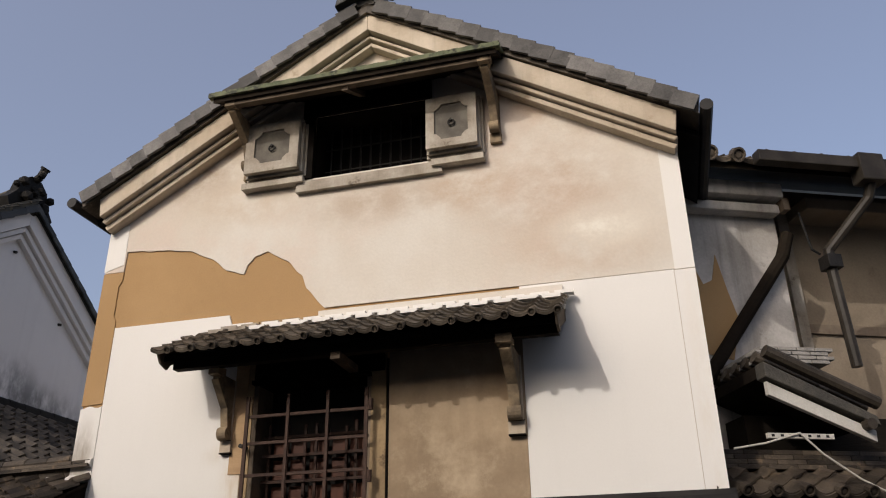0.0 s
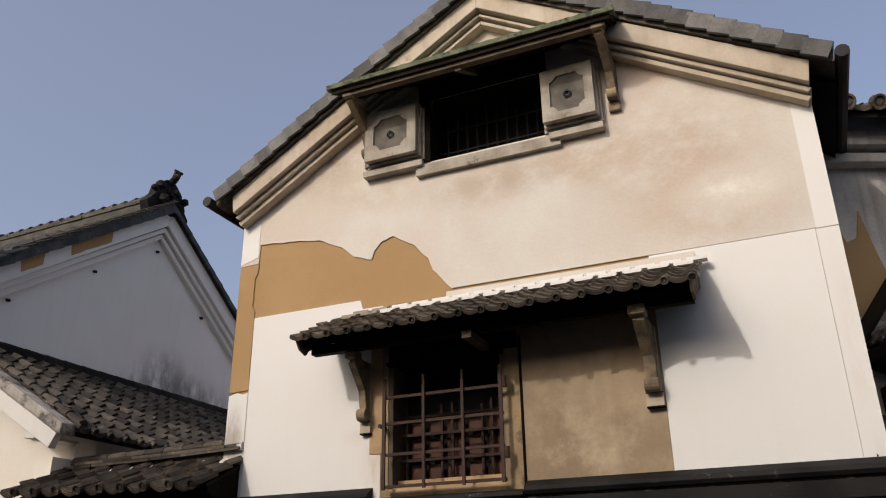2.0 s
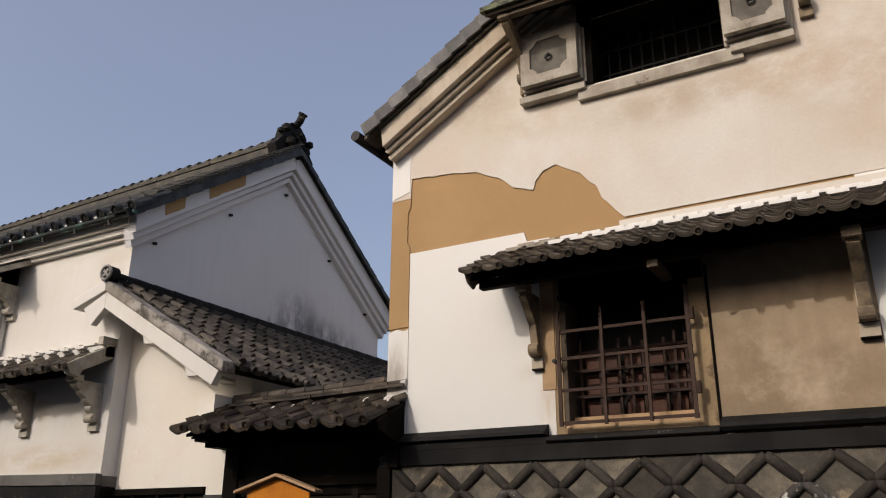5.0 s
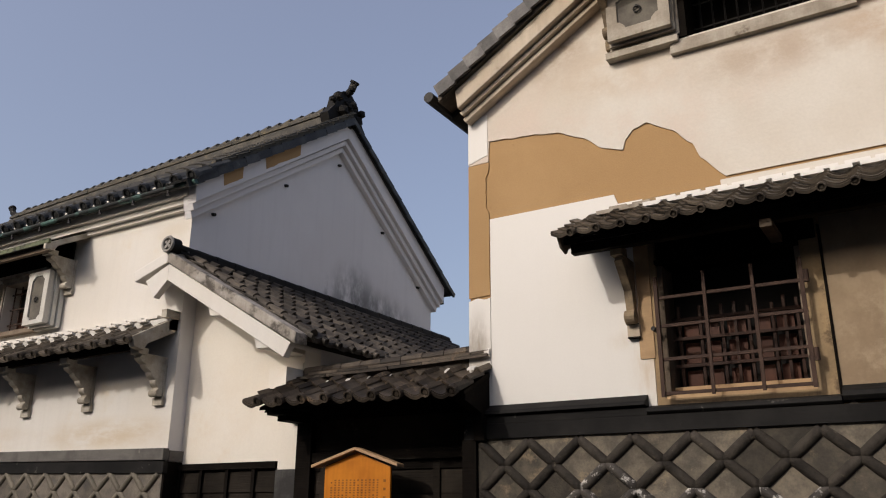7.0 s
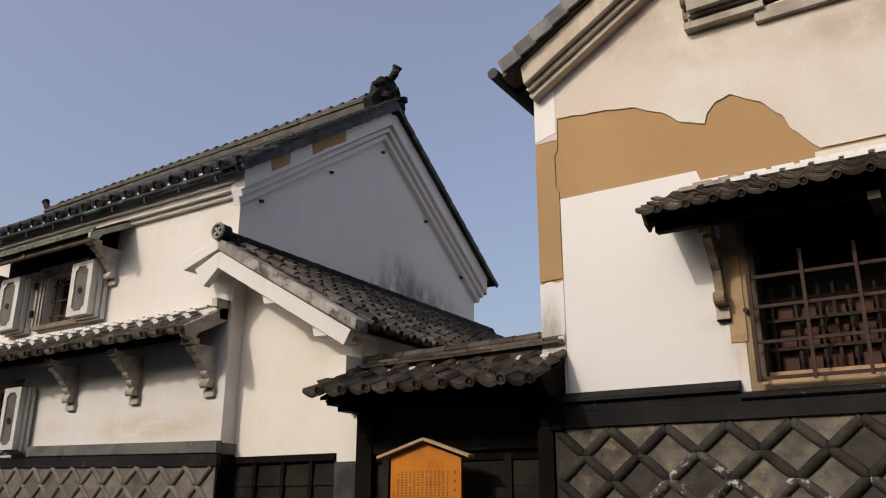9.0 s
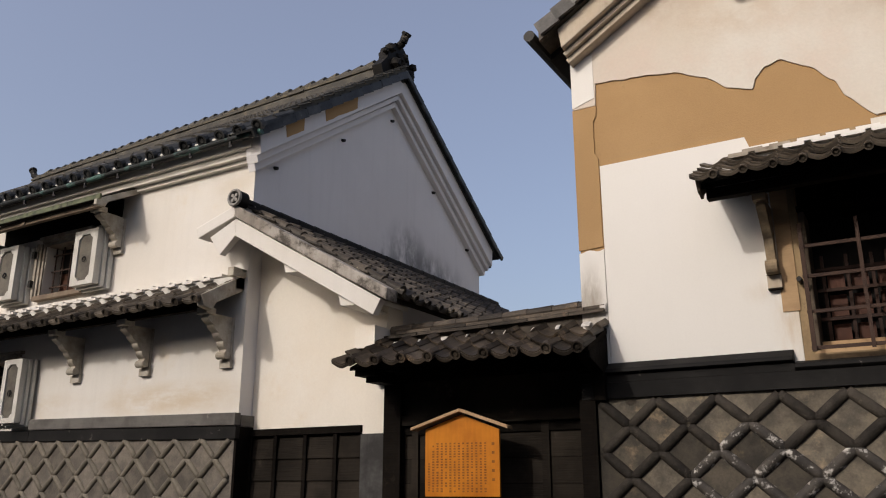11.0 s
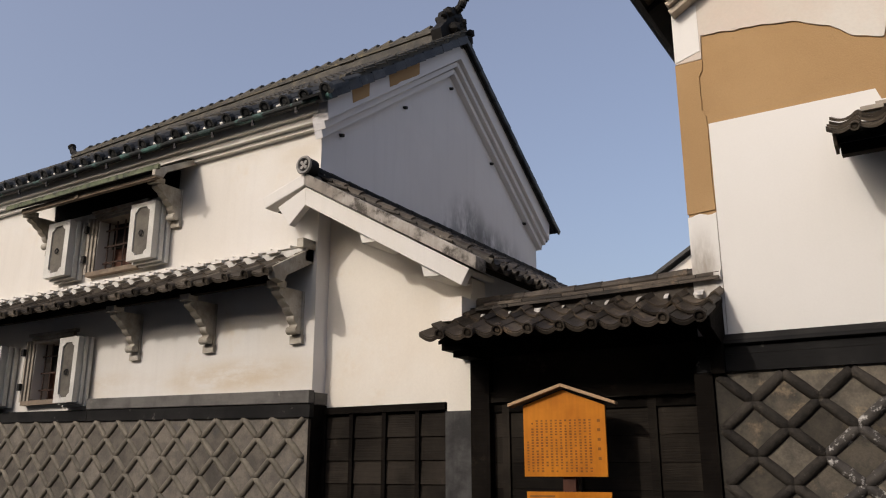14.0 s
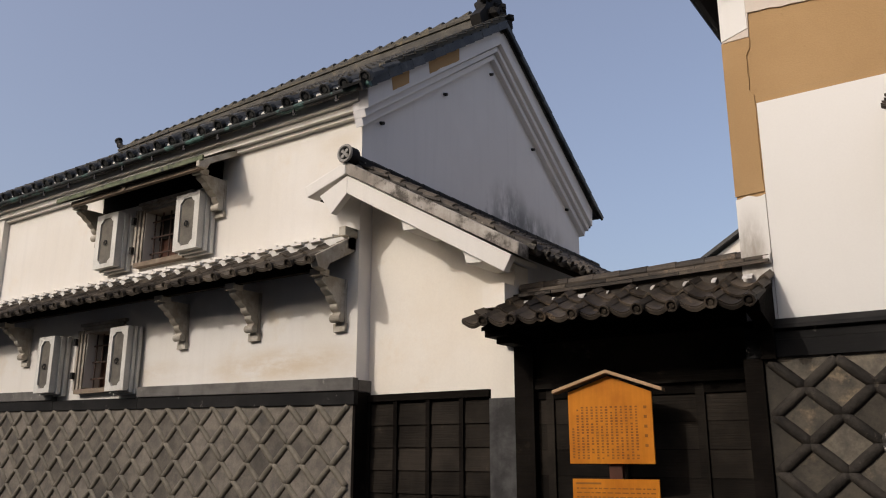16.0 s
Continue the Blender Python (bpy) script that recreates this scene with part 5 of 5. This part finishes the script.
def cpart(name, bm, mat, parent, label="", bevel=0.0):
    bmesh.ops.transform(bm, matrix=CM, verts=bm.verts)
    return part(name, bm, mat, parent, label, bevel=bevel)


cpart("side_wall", box(-1.0, 0.45, 0.45, 0.75, 0, 5.95), STREAKP, corner, "smoky grey plaster wall")
cpart("bare_patch", prism([(-1.0, 4.2), (-0.25, 4.05), (-0.13, 4.45), (-0.2, 4.75), (-0.27, 5.12), (-0.34, 4.85), (-0.44, 4.80), (-0.5, 4.95), (-1.0, 4.9)], 0.440, 0.449, "y"), CLAY, corner, "bare ochre clay patch")
cpart("front_wall", box(0.452, 5.0, 0.95, 1.25, 0, 6.2), EARTHW, corner, "brown earth-plaster wall under deep eaves")
cpart("post", box(0.80, 0.92, 0.90, 0.948, 3.6, 5.9), SHUT, corner)
cpart("rail", box(0.93, 5.0, 0.92, 0.948, 4.52, 4.62), PALEWOOD, corner)
cpart("cornice", box(-1.0, 0.46, 0.22, 0.449, 5.70, 5.86), STREAKP, corner, "stained cornice", bevel=0.02)
cpart("cornice", box(-1.0, 0.44, 0.30, 0.449, 5.56, 5.66), STREAKP, corner, "stained cornice", bevel=0.02)
cpart("cornice_stub", box(0.452, 0.52, 0.25, 0.36, 5.58, 5.70), PALEWOOD, corner)
cpart("cornice", box(0.93, 5.0, 0.55, 0.948, 5.78, 5.92), EARTHW, corner, bevel=0.02)
cpart("eave_lining", prism([(-0.02, 5.90), (1.3, 6.5), (1.3, 6.44), (-0.02, 5.84)], -1.0, 5.0, "x"), EAVEWOOD, corner)
croof = cpart("roof", prism([(-0.04, 5.95), (3.0, 7.4), (3.0, 7.32), (-0.04, 5.905)], -1.0, 5.0, "x"), TILE, corner, "grey tiled roof")
cw = CM.to_3x3()
tile_roof(croof, CM @ Vector((-1.0, -0.08, 5.93)), cw @ Vector((1, 0, 0)), cw @ Vector((0, 1, 0.47)), 20, 3, 0.29, 0.28, 0.07, TILE, 0.03, 0.075, 1.5)
g1 = box(0.0, 5.0, -0.19, -0.07, 5.86, 5.98)
cg = cpart("gutter", g1, BROWNG, corner, "square brown eave gutter", bevel=0.01)
cpart("gutter_box", box(1.05, 1.32, -0.22, -0.04, 5.72, 6.02), BROWNG, cg, bevel=0.015)
cpart("downpipe", pipe([Vector(p) for p in ((1.2, -0.12, 5.75), (1.18, -0.05, 5.6), (0.80, 0.2, 5.12), (0.79, 0.2, 4.95), (0.82, 0.2, 3.95))], 0.05), BROWNG, cg, "bent brown downpipe")
cpart("pipe_socket", box(0.72, 0.87, 0.12, 0.28, 4.92, 5.06), BLACK, cg, bevel=0.01)
cpart("diagonal_pipe", pipe([Vector(p) for p in ((0.50, 0.36, 5.35), (0.40, 0.36, 5.1), (-0.62, 0.36, 3.80))], 0.065), EAVEWOOD, corner, "dark slanting downpipe")
cpart("wire", pipe([Vector(p) for p in ((0.60, 0.25, 5.55), (0.66, 0.25, 5.15), (0.74, 0.25, 5.10))], 0.012, n=6), BLACK, corner)
# small side roof and lower roof against the wall
small = root("side_roof", (2.0, 7.6, 0), "small tiled side roof with a white barge board", "roof")
# Dark board colour on this wall paints the darkness below the roof.
cpart("support_wall", box(-0.45, 1.6, 0.1, 0.43, 0, 3.45), BOARDS, small, "wall under the small roof, coloured near black for the darkness there")
cpart("barge_board", prism([(-0.52, 3.60), (0.36, 3.22), (0.35, 3.13), (-0.52, 3.49)], -0.45, -0.40, "y"), SHUTW, small, "white barge board", bevel=0.006)
cpart("verge", prism([(-0.55, 3.75), (0.36, 3.33), (0.38, 3.25), (-0.55, 3.625)], -0.50, -0.36, "y"), ROOFT, small, bevel=0.01)
cpart("roof_slab", prism([(-0.55, 3.74), (0.36, 3.34), (0.36, 3.27), (-0.55, 3.64)], -0.36, 0.43, "y"), EAVEWOOD, small)
for i in range(6):
    a = CM @ Vector((-0.50, -0.46 + 0.17 * i, 3.85))
    b = CM @ Vector((0.42, -0.46 + 0.17 * i, 3.44))
    part("tile_row", rod(a, b, 0.055, 10), TILE, small)
for k in range(4):
    for i in range(4):
        cpart("ridge_course", box(-0.48 + i * 0.17 + 0.05 * (k % 2), -0.32 + i * 0.17 + 0.05 * (k % 2), -0.3, 0.42, 3.81 + k * 0.036, 3.84 + k * 0.036), TILEP, small, bevel=0.004)
cpart("round_end_tile", rod((0.28, -0.53, 3.26), (0.28, -0.44, 3.26), 0.045, 12), TILE, small)
low = root("lower_roof", (1.5, 7.2, 0), "low old tiled roof with a layered ridge", "roof")
# Near-black colour again, for the dark space behind the conduit.
cpart("support_wall", box(-1.1, 1.5, -0.1, 0.09, 0, 2.95), BOARDS, low)
lt = cpart("roof_slab", prism([(-0.72, 2.66), (0.08, 3.02), (0.08, 2.94), (-0.72, 2.60)], -1.25, 1.5, "x"), EAVEWOOD, low)
tile_roof(lt, CM @ Vector((-1.25, -0.74, 2.69)), cw @ Vector((1, 0, 0)), cw @ Vector((0, 0.8, 0.33)), 11, 3, 0.25, 0.22, 0.075, TILEB, 0.03, 0.045, 2.5)
for k in range(4):
    for i in range(10):
        x = -1.25 + i * 0.26 + 0.1 * (k % 2)
        cpart("ridge_course", box(x, x + 0.255, -0.18 + 0.02 * k, 0.05, 2.955 + k * 0.042, 2.992 + k * 0.042), TILEB, low, bevel=0.004)
cpart("white_conduit", box(-0.72, -0.17, -0.66, -0.63, 3.10, 3.14), CABLE, low, "pale perforated strip", bevel=0.004)
for i in range(7):
    cpart("slot", box(-0.69 + i * 0.075, -0.665 + i * 0.075, -0.663, -0.6605, 3.112, 3.13), BLACK, low)
cable = pipe([CM @ Vector(p) for p in ((-1.0, -0.64, 3.02), (-0.75, -0.66, 3.06), (-0.46, -0.67, 3.14), (-0.30, -0.68, 2.98), (-0.05, -0.7, 2.8), (0.35, -0.72, 2.6), (0.8, -0.74, 2.45))], 0.008, n=6)
tagged(part("cable", cable, CABLE, None), "thin pale cable hanging over the low roof", "cable")

# ---- far roof behind the gate ----
far = root("far_house", (-4.6, 20.0, 0), "distant plastered gable with dark tiles behind the gate", "house")
part("wall", prism([(-8.9, 0), (-0.3, 0), (-0.3, 6.50), (-4.6, 9.16), (-8.9, 6.50)], 20.2, 20.5, "y"), WHITE, far)
part("roof", prism([(-9.4, 6.26), (-4.6, 9.23), (-4.6, 9.32), (-9.4, 6.36)], 20.0, 24.0, "y"), TILED, far)
part("roof", prism([(0.2, 6.26), (-4.6, 9.23), (-4.6, 9.32), (0.2, 6.36)], 20.0, 24.0, "y"), TILED, far)
